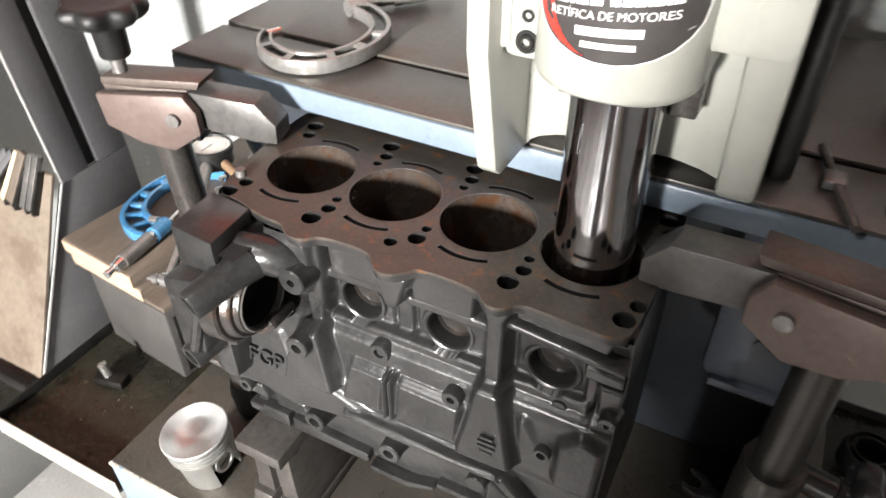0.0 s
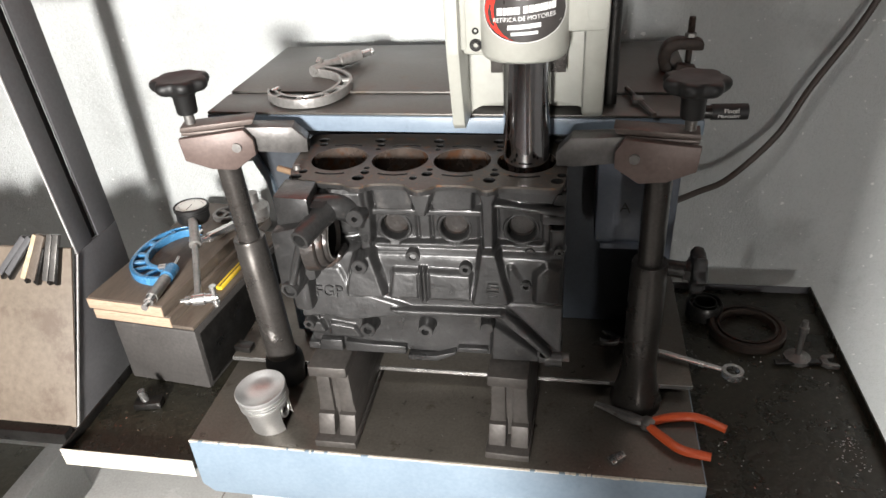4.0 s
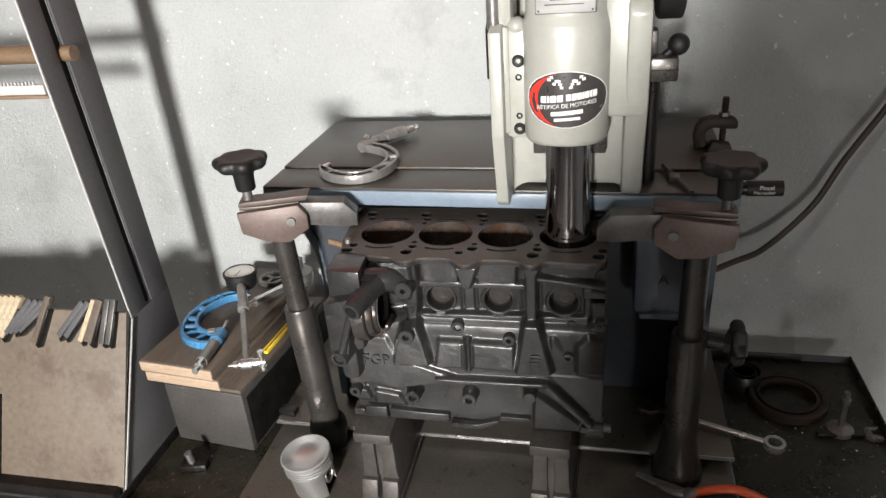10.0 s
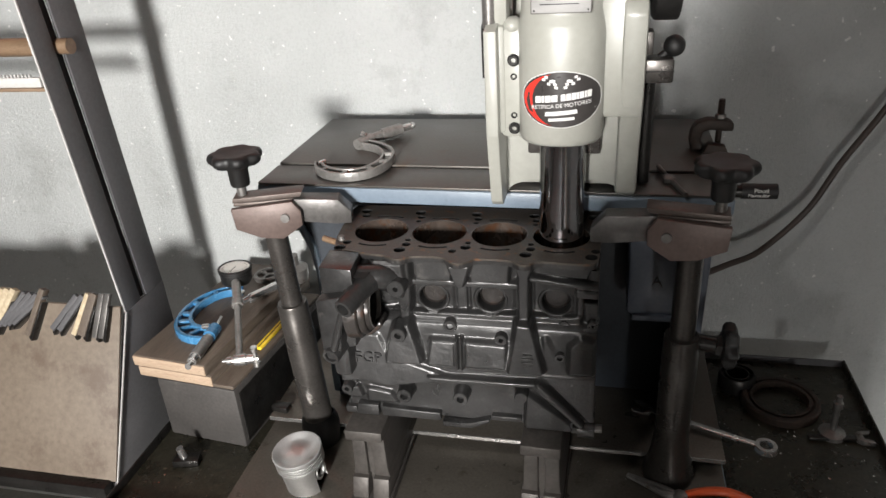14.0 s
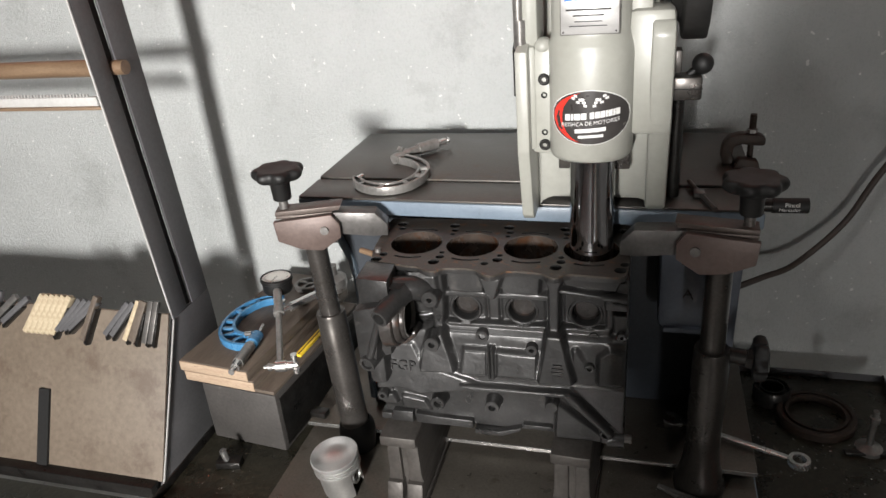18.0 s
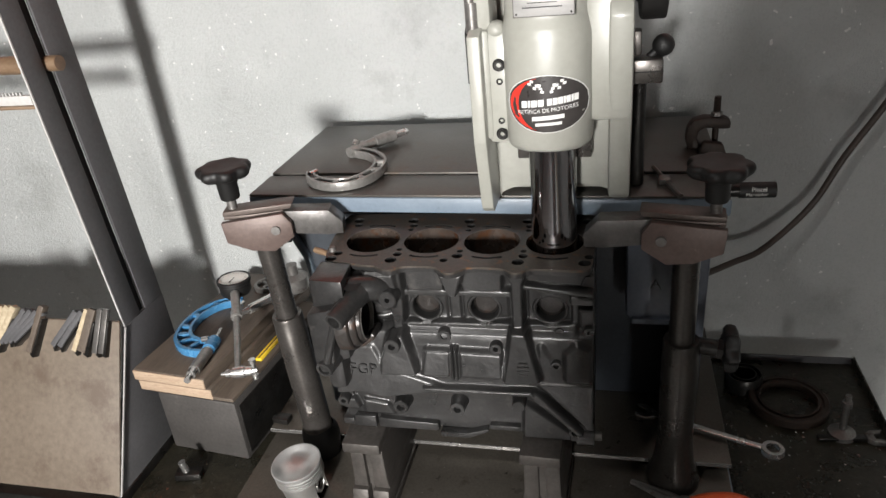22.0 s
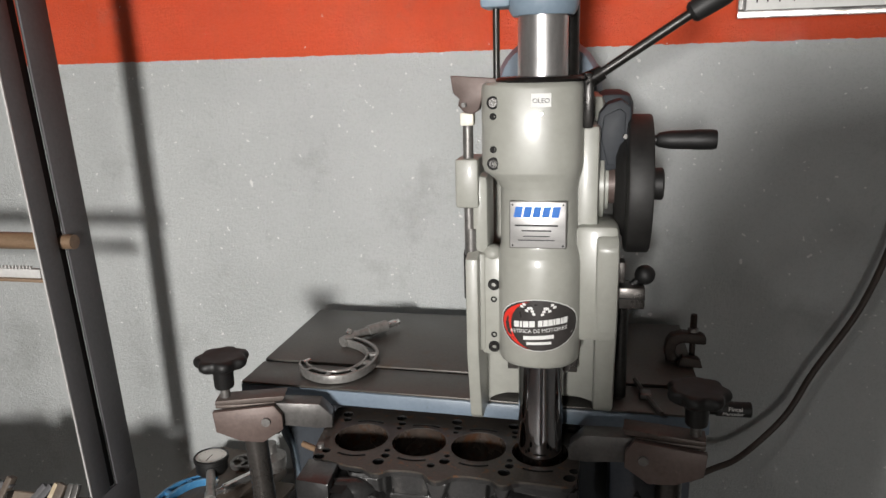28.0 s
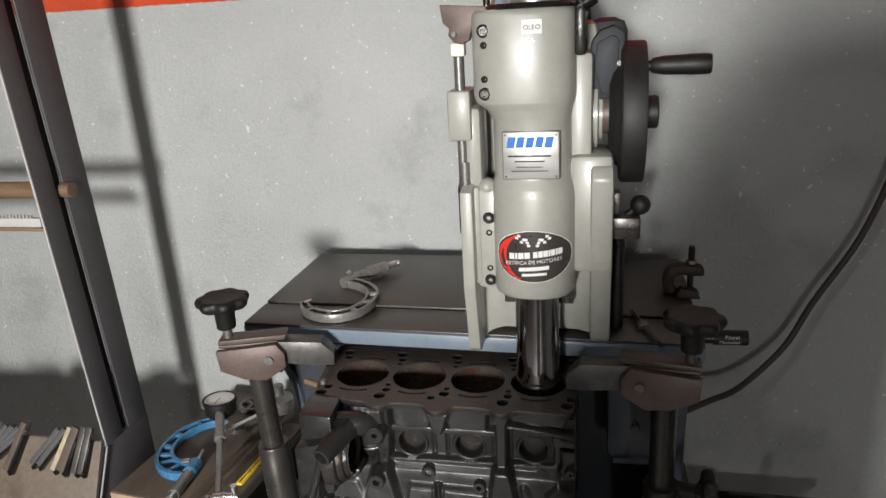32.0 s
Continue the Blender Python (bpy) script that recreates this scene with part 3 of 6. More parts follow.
# one softly moulded barrel: left edge, right edge, front, squareness at each height
SECTIONS = [(1.2615, 0.0790, 0.1745, -0.0405, 2.2), (1.2645, 0.0755, 0.1775, -0.0450, 2.2), (1.2700, 0.0735, 0.1795, -0.0470, 2.2), (1.3950, 0.0735, 0.1795, -0.0470, 2.2), (1.4060, 0.0740, 0.1775, -0.0450, 2.2),
            (1.4200, 0.0770, 0.1740, -0.0400, 2.2), (1.4900, 0.0770, 0.1740, -0.0400, 2.2), (1.5020, 0.0700, 0.1755, -0.0425, 2.6), (1.5120, 0.0570, 0.1785, -0.0465, 2.6), (1.5200, 0.0545, 0.1795, -0.0470, 2.7),
            (1.6110, 0.0545, 0.1795, -0.0470, 2.7), (1.6160, 0.0560, 0.1780, -0.0455, 2.7), (1.6190, 0.0600, 0.1750, -0.0420, 2.7)]


def section_at(z):
    cols = list(zip(*SECTIONS))
    return [float(np.interp(z, cols[0], c)) for c in cols[1:]]


def front_at(x, z):
    """How far forward the barrel's skin stands."""
    xl, xr, front, p = section_at(z)
    u = min(0.995, abs((x - (xl + xr) / 2) / ((xr - xl) / 2)))
    return 0.004 + (front - 0.004) * (1 - u ** p) ** (1 / p)


bm = bmn()
rows = []
zs_loft = sorted(set([c[0] for c in SECTIONS] + list(np.linspace(1.395, 1.42, 7)) + list(np.linspace(1.49, 1.52, 9))))
for z in zs_loft:
    xl, xr, front, p = section_at(z)
    cx, hw = (xl + xr) / 2, (xr - xl) / 2
    row = [bm.verts.new((xl, 0.08, z))]
    for a in np.linspace(math.pi, 2 * math.pi, 41):
        c, sn = math.cos(a), -math.sin(a)
        k = (abs(c) ** p + abs(sn) ** p) ** (-1 / p)
        row.append(bm.verts.new((cx + hw * k * c, 0.004 + (front - 0.004) * k * sn, z)))
    row.append(bm.verts.new((xr, 0.08, z)))
    rows.append(row)
for r0, r1 in zip(rows, rows[1:]):
    for i in range(len(r0) - 1):
        bm.faces.new((r0[i], r0[i + 1], r1[i + 1], r1[i]))
bm.faces.new(rows[0][::-1])
bm.faces.new(rows[-1])
low = put("barrel", bm, M_HEAD, HEAD, "softly moulded grey-green enamelled barrel")
put("flange", box(bmn(), 0.050, 0.092, -0.008, 0.06, 1.262, 1.402, 0.008), M_HEAD, HEAD)
bm = bmn()
bmesh.ops.create_uvsphere(bm, u_segments=20, v_segments=12, radius=1.0, matrix=Matrix.Translation((0.066, 0.004, 1.402)) @ Matrix.Diagonal((0.0125, 0.014, 0.011, 1)))
put("flange_lug", bm, M_HEAD, HEAD)
put("side_pad", box(bmn(), 0.0365, 0.058, -0.010, 0.06, 1.268, 1.404, 0.006), M_HEAD, HEAD)
put("side_flange", box(bmn(), 0.168, 0.199, 0.003, 0.10, 1.33, 1.565, 0.006), M_HEAD, HEAD)
bm = bmn()
box(bm, 0.036, 0.062, -0.005, 0.05, 1.40, 1.505, 0.01)
put("side_rib", bm, M_HEAD, HEAD)


def socket_screw(x, y, z, r, parent):
    m = Matrix.Translation((x, y, z)) @ Matrix.Rotation(radians(90), 4, "X")
    bm = bmn()
    lathe(bm, [(r, -0.002), (r, 0.002), (r * 0.86, 0.003), (r * 0.5, 0.003), (r * 0.46, -0.001), (0, -0.001)], 20, m)
    s = put("socket_screw", bm, M_DARK, parent)
    bm = bmn()
    lathe(bm, [(r * 1.35, 0.0002), (r * 1.3, 0.0012), (r * 1.0, 0.0012)], 20, m)
    put("counterbore", bm, M_HOLE, s)


for x, z in ((0.068, 1.362), (0.068, 1.276), (0.0735, 1.596), (0.0735, 1.524)):
    socket_screw(x, -0.0085 if z < 1.5 else front_at(x, z) - 0.0012, z, 0.0058, HEAD)
for x, z in ((0.068, 1.342), (0.068, 1.293), (0.0735, 1.580), (0.0735, 1.541)):
    yy = -0.008 if z < 1.5 else front_at(x, z) - 0.0012
    bm = bmn()
    lathe(bm, [(0.0042, 0.0012), (0.0022, 0.0012), (0.002, -0.001), (0, -0.001)], 14, Matrix.Translation((x, yy - 0.0004, z)) @ Matrix.Rotation(radians(90), 4, "X"))
    put("grub_screw", bm, M_HOLE, HEAD)

# name plate
PX0, PX1, PZ0, PZ1 = 0.0935, 0.1605, 1.4215, 1.4780
bm = bmn()
box(bm, PX0, PX1, -0.0435, -0.0385, PZ0, PZ1, 0.0010)
plate = put("name_plate", bm, M_PLATE, HEAD, "brushed aluminium maker's plate")
put("plate_border", box(bmn(), PX0 - 0.0009, PX1 + 0.0009, -0.0431, -0.0385, PZ0 - 0.0009, PZ1 + 0.0009, 0.0006), M_DULL, plate, "thin dark border")
for i in range(5):
    x0 = PX0 + 0.0042 + 0.0113 * i
    bm = bmn()
    prism(bm, [(x0, PZ1 - 0.0185), (x0 + 0.0092, PZ1 - 0.0185), (x0 + 0.0118, PZ1 - 0.0055), (x0 + 0.0026, PZ1 - 0.0055)], "y", -0.0441, -0.0434)
    put("logo_mark", bm, M_LOGO, plate, "blue printed shape")
for x0, x1, z, h in ((0.012, 0.050, 0.0350, 0.0008), (0.006, 0.058, 0.0268, 0.0020), (0.014, 0.050, 0.0205, 0.0016), (0.016, 0.048, 0.0140, 0.0010), (0.010, 0.054, 0.0090, 0.0010)):
    put("printed_line", bars(bmn(), [(PX0 + x0, PX0 + x1, PZ0 + z, PZ0 + z + h)], -0.0434), M_INK if z < 0.03 else M_BRASSY, plate)
for x in (PX0 + 0.003, PX1 - 0.003):
    for z in (PZ0 + 0.003, PZ1 - 0.003):
        bm = bmn()
        rod(bm, (x, -0.0434, z), (x, -0.0446, z), 0.0012, seg=8)
        put("rivet", bm, M_DARK, plate)
# small oil label and its nipple
lab = put("oil_label", box(bmn(), 0.119, 0.142, -0.0486, -0.0440, 1.5905, 1.606), M_PAPER, HEAD, "small white oil label")
t = lettering("oil_word", "OLEO", 0.0076, pose(0.1305, -0.0488, 1.5975, 90, 0, 0), M_INK, lab)
bm = bmn()
rod(bm, (SX + 0.002, -0.046, 1.583), (SX + 0.002, -0.052, 1.583), 0.0032, 0.002, 14)
put("oil_nipple", bm, M_STEEL, HEAD)


# curved sticker on the lower barrel
def wrap(x, z, lift):
    """A point of the lower barrel's round front at the given x."""
    x = max(0.0745, min(0.1785, x))
    return (x, front_at(x, z + 0.0055) - lift, z + 0.0055)


def sticker_oval(cx, cz, rx, rz, lift, mat, name, parent, cut=None, n=26, rings=7):
    bm = bmn()
    grid = []
    for i in range(rings + 1):
        s = i / rings
        row = []
        for k in range(n):
            a = 2 * math.pi * k / n
            x, z = cx + s * rx * math.cos(a), cz + s * rz * math.copysign(abs(math.sin(a)) ** 0.85, math.sin(a))
            row.append(bm.verts.new(wrap(x, z, lift)))
        grid.append(row)
    for a, b in zip(grid, grid[1:]):
        for k in range(n):
            j = (k + 1) % n
            f = (a[k], b[k], b[j], a[j])
            try:
                bm.faces.new(f)
            except ValueError:
                pass
    bmesh.ops.remove_doubles(bm, verts=bm.verts, dist=1e-6)
    return put(name, bm, mat, parent)


CX, CZ = 0.1285, 1.3165
st = sticker_oval(CX, CZ, 0.0475, 0.0345, 0.0006, M_PAPER, "sticker", low)
st["label"] = "oval black and red shop sticker with white print"
sticker_oval(CX, CZ, 0.0466, 0.0336, 0.0010, M_VINYL, "sticker_black", st)
bm = bmn()
prev = None
for i in range(15):
    a = radians(105 + i * (150 / 14))
    o = (CX + 0.0452 * math.cos(a), CZ + 0.0322 * math.sin(a))
    w = 0.0105 * math.sin(math.pi * (i + 0.15) / 14.3)
    inn = (o[0] + max(w, 0.0004), o[1])
    cur = (bm.verts.new(wrap(*o, 0.0014)), bm.verts.new(wrap(*inn, 0.0014)))
    if prev:
        bm.faces.new((prev[0], cur[0], cur[1], prev[1]))
    prev = cur
put("sticker_red", bm, M_RED, st)


def wrapped(bm, x0, x1, z0, z1, slope=0.0, n=3):
    for i in range(n):
        a, b = x0 + (x1 - x0) * i / n, x0 + (x1 - x0) * (i + 1) / n
        bm.faces.new([bm.verts.new(wrap(x, z + slope * (x - CX), 0.0016)) for x, z in ((a, z0), (b, z0), (b, z1), (a, z1))])


bm = bmn()
for x0, w in ((0.104, 0.0065), (0.1115, 0.003), (0.1155, 0.007), (0.1235, 0.007), (0.1345, 0.0055), (0.1410, 0.0055), (0.1472, 0.0055), (0.1534, 0.0025), (0.1565, 0.005), (0.1622, 0.0025), (0.1652, 0.005)):
    wrapped(bm, x0 - 0.006, x0 + w - 0.006, 1.3155, 1.3235, 0.10, 2)
wrapped(bm, 0.110, 0.148, 1.2985, 1.3035, 0.08, 6)
wrapped(bm, 0.114, 0.145, 1.2915, 1.2950, 0.06, 6)
tagged(put("printed_line", bm, M_PAPER, st, "white printed bars"), kind="stuff")
t = lettering("sticker_words", "RETÍFICA DE MOTORES", 0.0068, Matrix(), M_PAPER, st)
for v in t.data.vertices:
    x, z = CX + v.co.x, 1.3098 + v.co.y + 0.09 * v.co.x
    v.co = Vector(wrap(x, z, 0.0016 + 0.2 * max(v.co.z, 0)))
bm = bmn()
for s in (-1, 1):
    for i in range(4):
        for j in range(3):
            if (i + j) % 2 == 0 or i == 0:
                x0 = CX + s * (0.0035 + 0.0044 * i + 0.0016 * j)
                z0 = 1.3305 + 0.0036 * j + 0.0014 * i - 0.0012 * abs(i - 1)
                wrapped(bm, min(x0, x0 + s * 0.0040), max(x0, x0 + s * 0.0040), z0, z0 + 0.0031, 0.18 * s, 1)
put("flag_marks", bm, M_PAPER, st, "white crossed chequered shapes")

# spindle, lower tabs, upper column
bm = bmn()
lathe(bm, [(0, -0.09), (0.0285, -0.09), (0.0285, -0.028), (0.0300, -0.026), (0.0300, 0.145)], 48, Matrix.Translation((SX, 0, 1.12)))
put("spindle", bm, M_CHROME, HEAD, "polished chrome spindle")
bm = bmn()
lathe(bm, [(0.0268, 0), (0.0292, 0.003), (0.0292, 0.010)], 40, Matrix.Translation((SX, 0, 1.098)))
put("cutter_head", bm, M_STEEL, HEAD)
for x0, x1 in ((0.082, 0.099), (0.157, 0.177)):
    put("guard_tab", box(bmn(), x0, x1, 0.020, 0.05, 1.232, 1.27, 0.002), M_POST, HEAD, "oily brown steel tab")
bm = bmn()
lathe(bm, [(0.0, 0), (0.056, 0), (0.058, 0.003), (0.055, 0.006), (0.03, 0.007)], 40, Matrix.Translation((SX, 0, 1.6185)))
put("top_ring", bm, M_DARK, HEAD)
bm = bmn()
rod(bm, (SX, 0, 1.62), (SX, 0, 1.72), 0.0300, seg=48, caps=False)
put("upper_shaft", bm, M_BRUSHED, HEAD, "polished chrome shaft")
bm = bmn()
rod(bm, (SX + 0.028, 0.04, 1.62), (SX + 0.028, 0.04, 1.74), 0.014, seg=20)
put("rear_shaft", bm, M_DARK, HEAD)
bm = bmn()
lathe(bm, [(0.026, 0.0), (0.036, 0.0), (0.040, 0.006), (0.042, 0.016), (0.043, 0.10), (0.038, 0.11), (0, 0.112)], 40, Matrix.Translation((SX, 0, 1.694)))
put("feed_housing", bm, M_BLUE, HEAD, "blue-grey enamelled feed housing")
put("housing_ear", box(bmn(), 0.056, 0.092, -0.022, 0.02, 1.704, 1.79, 0.005), M_BLUE, HEAD)
socket_screw(0.070, -0.0225, 1.722, 0.005, HEAD)
put("housing_label", box(bmn(), 0.146, 0.165, -0.044, -0.030, 1.712, 1.735, 0.001), M_CREAM, HEAD)
bm = bmn()
rod(bm, (0.0735, -0.005, 1.62), (0.0735, -0.005, 1.71), 0.0042, seg=14)
put("stop_rod", bm, M_DARK, HEAD)
# motor behind
bm = bmn()
m = Matrix.Translation((0.124, 0.33, 1.603)) @ Matrix.Rotation(radians(90), 4, "X")
lathe(bm, [(0, 0), (0.07, 0), (0.078, 0.01), (0.078, 0.14), (0.07, 0.158), (0.04, 0.165), (0, 0.166)], 40, m)
put("motor", bm, M_TEDGE, HEAD, "blue-grey enamelled motor housing")
bm = bmn()
box(bm, 0.07, 0.19, 0.06, 0.30, 1.595, 1.62, 0.008)
put("motor_bridge", bm, M_DARK, HEAD)
# left trip gear
bm = bmn()
prism(bm, [(0.017, 1.628), (0.080, 1.623), (0.080, 1.603), (0.056, 1.600), (0.052, 1.586), (0.043, 1.581), (0.034, 1.583), (0.026, 1.592), (0.028, 1.600), (0.020, 1.607)], "y", -0.012, 0.004, 0.0012)
put("trip_plate", bm, M_CLAMP, HEAD, "brown steel trip plate")
bm = bmn()
rod(bm, (0.034, -0.013, 1.593), (0.034, -0.017, 1.593), 0.0032, seg=12)
put("trip_pin", bm, M_DARK, HEAD)
put("rod_collar", box(bmn(), 0.0275, 0.0445, -0.008, 0.008, 1.567, 1.583, 0.002), M_CREAM, HEAD)
bm = bmn()
rod(bm, (0.036, 0, 1.42), (0.036, 0, 1.569), 0.0066, seg=18)
rod(bm, (0.038, 0, 1.40), (0.038, 0, 1.435), 0.0085, seg=18)
put("feed_rod", bm, M_DULL, HEAD)
put("rod_guide", box(bmn(), 0.020, 0.050, -0.012, 0.05, 1.463, 1.526, 0.004), M_HEAD, HEAD)
bm = bmn()
prism(bm, [(0.033, 1.425), (0.049, 1.42), (0.040, 1.36), (0.041, 1.338), (0.027, 1.338), (0.027, 1.40)], "y", 0.0, 0.014, 0.0015)
put("trip_latch", bm, M_DARK, HEAD)
socket_screw(0.0338, -0.001, 1.345, 0.004, HEAD)
# right side: gear case, hand wheel, crank, levers
bm = bmn()
prism(bm, [(0.197, 1.577), (0.207, 1.589), (0.224, 1.594), (0.237, 1.584), (0.236, 1.543), (0.226, 1.508), (0.208, 1.504), (0.198, 1.514), (0.192, 1.548)], "y", 0.036, 0.12, 0.003)
prism(bm, [(0.203, 1.574), (0.222, 1.583), (0.230, 1.577), (0.229, 1.545), (0.221, 1.514), (0.209, 1.512), (0.200, 1.546)], "y", 0.033, 0.040, 0.0015)
put("gear_case", bm, M_MOTOR, HEAD, "dark blue-grey gear case")
bm = bmn()
box(bm, 0.19, 0.242, 0.09, 0.20, 1.51, 1.602, 0.016)
put("gear_case_back", bm, M_MOTOR, HEAD)
bm = bmn()
rod(bm, (0.2285, 0.038, 1.549), (0.2300, 0.026, 1.549), 0.0034, seg=6)
put("grease_nipple", bm, M_DULL, HEAD)
bm = bmn()
m = Matrix.Translation((0.199, 0.065, 1.484)) @ Matrix.Rotation(radians(90), 4, "Y")
lathe(bm, [(0.045, 0), (0.045, 0.006), (0.034, 0.008), (0.034, 0.012)], 32, m)
put("bearing_cover", bm, M_HEAD, HEAD)
bm = bmn()
lathe(bm, [(0.026, 0.010), (0.026, 0.026), (0.020, 0.028), (0.020, 0.034)], 32, m)
put("dial_collar", bm, M_CLAMP, HEAD, "brown steel index collar")
bm = bmn()
lathe(bm, [(0.0, 0.020), (0.050, 0.020), (0.062, 0.024), (0.070, 0.032), (0.0855, 0.0335), (0.089, 0.0355), (0.090, 0.0385), (0.090, 0.0615), (0.0888, 0.0640), (0.0805, 0.0640), (0.0785, 0.0615), (0.074, 0.050), (0.036, 0.046), (0.028, 0.050), (0.025, 0.066), (0.021, 0.068), (0.021, 0.080), (0.019, 0.082), (0.011, 0.082), (0.010, 0.079), (0, 0.079)], 64, m)
wheel = put("hand_wheel", bm, M_WHEEL, HEAD, "black hand wheel")
bm = bmn()
lathe(bm, [(0.0060, -0.006), (0.0062, 0.004), (0.0090, 0.007), (0.0112, 0.020), (0.0118, 0.040), (0.0118, 0.046), (0.0124, 0.048), (0.0124, 0.069), (0.0112, 0.074), (0, 0.075)], 24, Matrix.Translation((0.262, 0.022, 1.545)) @ Matrix.Rotation(radians(90), 4, "Y"))
put("crank_grip", bm, M_BLACK, wheel, "black plastic crank grip")
bm = bmn()
rod(bm, (0.180, -0.01, 1.617), (0.20, -0.01, 1.628), 0.011, 0.0085, 16)
rod(bm, (0.20, -0.01, 1.628), (0.302, -0.015, 1.694), 0.0058, seg=16)
lever = put("feed_lever", bm, M_DARK, HEAD, "black feed lever")
bm = bmn()
lathe(bm, [(0.0085, 0), (0.012, 0.004), (0.0145, 0.04), (0.013, 0.047), (0, 0.049)], 20, Matrix.Translation((0.293, -0.0145, 1.688)) @ (Vector((0.102, -0.005, 0.066)).to_track_quat("Z", "Y").to_matrix().to_4x4()))
put("lever_grip", bm, M_BLACK, lever)
put("lever_bracket", box(bmn(), 0.178, 0.190, -0.02, 0.03, 1.563, 1.628, 0.003), M_DARK, HEAD)
bm = bmn()
box(bm, 0.222, 0.262, 0.03, 0.062, 1.322, 1.352, 0.003)
box(bm, 0.222, 0.236, 0.034, 0.058, 1.356, 1.385, 0.002)
lk = put("lock_clamp", bm, M_POST, HEAD)
put("lock_slit", box(bmn(), 0.2218, 0.2622, 0.0296, 0.0602, 1.336, 1.3375), M_HOLE, lk)
bm = bmn()
bmesh.ops.create_uvsphere(bm, u_segments=20, v_segments=12, radius=0.0135, matrix=Matrix.Translation((0.262, 0.052, 1.364)))
rod(bm, (0.245, 0.05, 1.35), (0.262, 0.052, 1.364), 0.005)
put("ball_knob", bm, M_BLACK, lk, "black plastic ball knob")
bm = bmn()
rod(bm, (0.236, 0.10, 1.165), (0.236, 0.10, 1.34), 0.010, seg=14)
put("clamp_post", bm, M_DARK, HEAD)

# ---- engine block ----
D = 1.12
BLOCK = thing_at("engine_block", "dark cast-iron four-cylinder engine block with a rusty deck", "engine block", (0, 0, 0.845))
bores = [-0.129, -0.043, 0.043, 0.129]
outline = [(-0.199, 0.075), (-0.190, 0.092), (0.176, 0.090), (0.184, 0.080), (0.182, -0.070), (0.172, -0.080), (0.150, -0.080), (0.118, -0.077),
           (0.100, -0.078), (0.094, -0.087), (0.086, -0.090), (0.078, -0.087), (0.070, -0.077), (0.022, -0.075), (0.014, -0.085), (0.005, -0.093), (-0.005, -0.093),
           (-0.014, -0.085), (-0.022, -0.075), (-0.066, -0.076), (-0.074, -0.086), (-0.085, -0.089), (-0.096, -0.084), (-0.104, -0.076), (-0.120, -0.077), (-0.160, -0.066), (-0.1845, -0.066)]
for _ in range(2):  # round the scallops
    cut = []
    for (ax, ay), (bx, by) in zip(outline, outline[1:] + outline[:1]):
        cut += [(0.75 * ax + 0.25 * bx, 0.75 * ay + 0.25 * by), (0.25 * ax + 0.75 * bx, 0.25 * ay + 0.75 * by)]
    outline = cut
loops = [outline] + [circle(x, 0, 0.0388, 48) for x in bores]
walls = []
for i, x in enumerate((-0.172, -0.086, 0.0, 0.086, 0.171)):
    for s in (-1, 1):
        big = s * (0.060 if s < 0 else 0.066)
        if x == 0.0 and s < 0:
            walls += [circle(0.003, -0.045, 0.0074, 14), circle(-0.013, -0.058, 0.0055, 14), circle(0.004, -0.031, 0.0042, 12)]
        else:
            walls += [circle(x, big, 0.0082, 16), circle(x + 0.005, big - s * 0.017, 0.0062, 14)]
            if abs(x) < 0.17:
                walls.append(circle(x + 0.004, big - s * 0.031, 0.0042, 12))
for x in bores:
    for s in (-1, 1):
        a0 = 270 if s < 0 else 90
        outer = [(x + 0.0520 * math.cos(radians(a0 + a)), 0.0520 * math.sin(radians(a0 + a))) for a in range(-24, 25, 4)]
        inner = [(x + 0.0478 * math.cos(radians(a0 + a)), 0.0478 * math.sin(radians(a0 + a))) for a in range(24, -25, -4)]
        walls.append(outer + inner)
walls.append(circle(-0.178, -0.036, 0.0042, 12))
loops += walls
bm = bmn()
made = flat_fill(bm, loops, D)


def inside(px, py, loop):
    c = False
    for (ax, ay), (bx, by) in zip(loop, loop[1:] + loop[:1]):
        if (ay > py) != (by > py) and px < (bx - ax) * (py - ay) / (by - ay) + ax:
            c = not c
    return c


plugs_of_fill = [f for f in bm.faces if any(inside(f.calc_center_median().x, f.calc_center_median().y, l) for l in loops[1:])]
bmesh.ops.delete(bm, geom=plugs_of_fill, context="FACES_ONLY")
# hole walls get the same near-black, their shade painted in
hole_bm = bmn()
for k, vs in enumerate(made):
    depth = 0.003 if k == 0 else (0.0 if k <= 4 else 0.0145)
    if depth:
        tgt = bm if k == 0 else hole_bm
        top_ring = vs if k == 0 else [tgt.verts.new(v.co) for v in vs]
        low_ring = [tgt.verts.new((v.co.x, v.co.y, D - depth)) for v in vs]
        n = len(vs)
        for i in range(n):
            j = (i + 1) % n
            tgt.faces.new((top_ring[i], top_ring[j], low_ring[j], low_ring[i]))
skirt = bmn()
hi = [skirt.verts.new((x, y, D - 0.003)) for x, y in outline]
lo = [skirt.verts.new((x * 0.997, y * 0.985, D - 0.0095)) for x, y in outline]
for i in range(len(hi)):
    j = (i + 1) % len(hi)
    skirt.faces.new((hi[i], hi[j], lo[j], lo[i]))
put("deck_flange", skirt, M_CAST, BLOCK)
prism_pts = [(-0.1845, -0.0655), (-0.1395, -0.0715), (-0.1350, -0.124), (-0.182, -0.119)]
put("pump_pad", prism(bmn(), prism_pts, "z", 1.075, D - 0.0005, 0.002), M_CAST, BLOCK)
put("deck", bm, M_DECK, BLOCK, "machined deck face with light rust")
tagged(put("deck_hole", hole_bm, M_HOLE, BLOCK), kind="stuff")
# black sheet below the deck paints the shade seen down the water holes
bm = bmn()
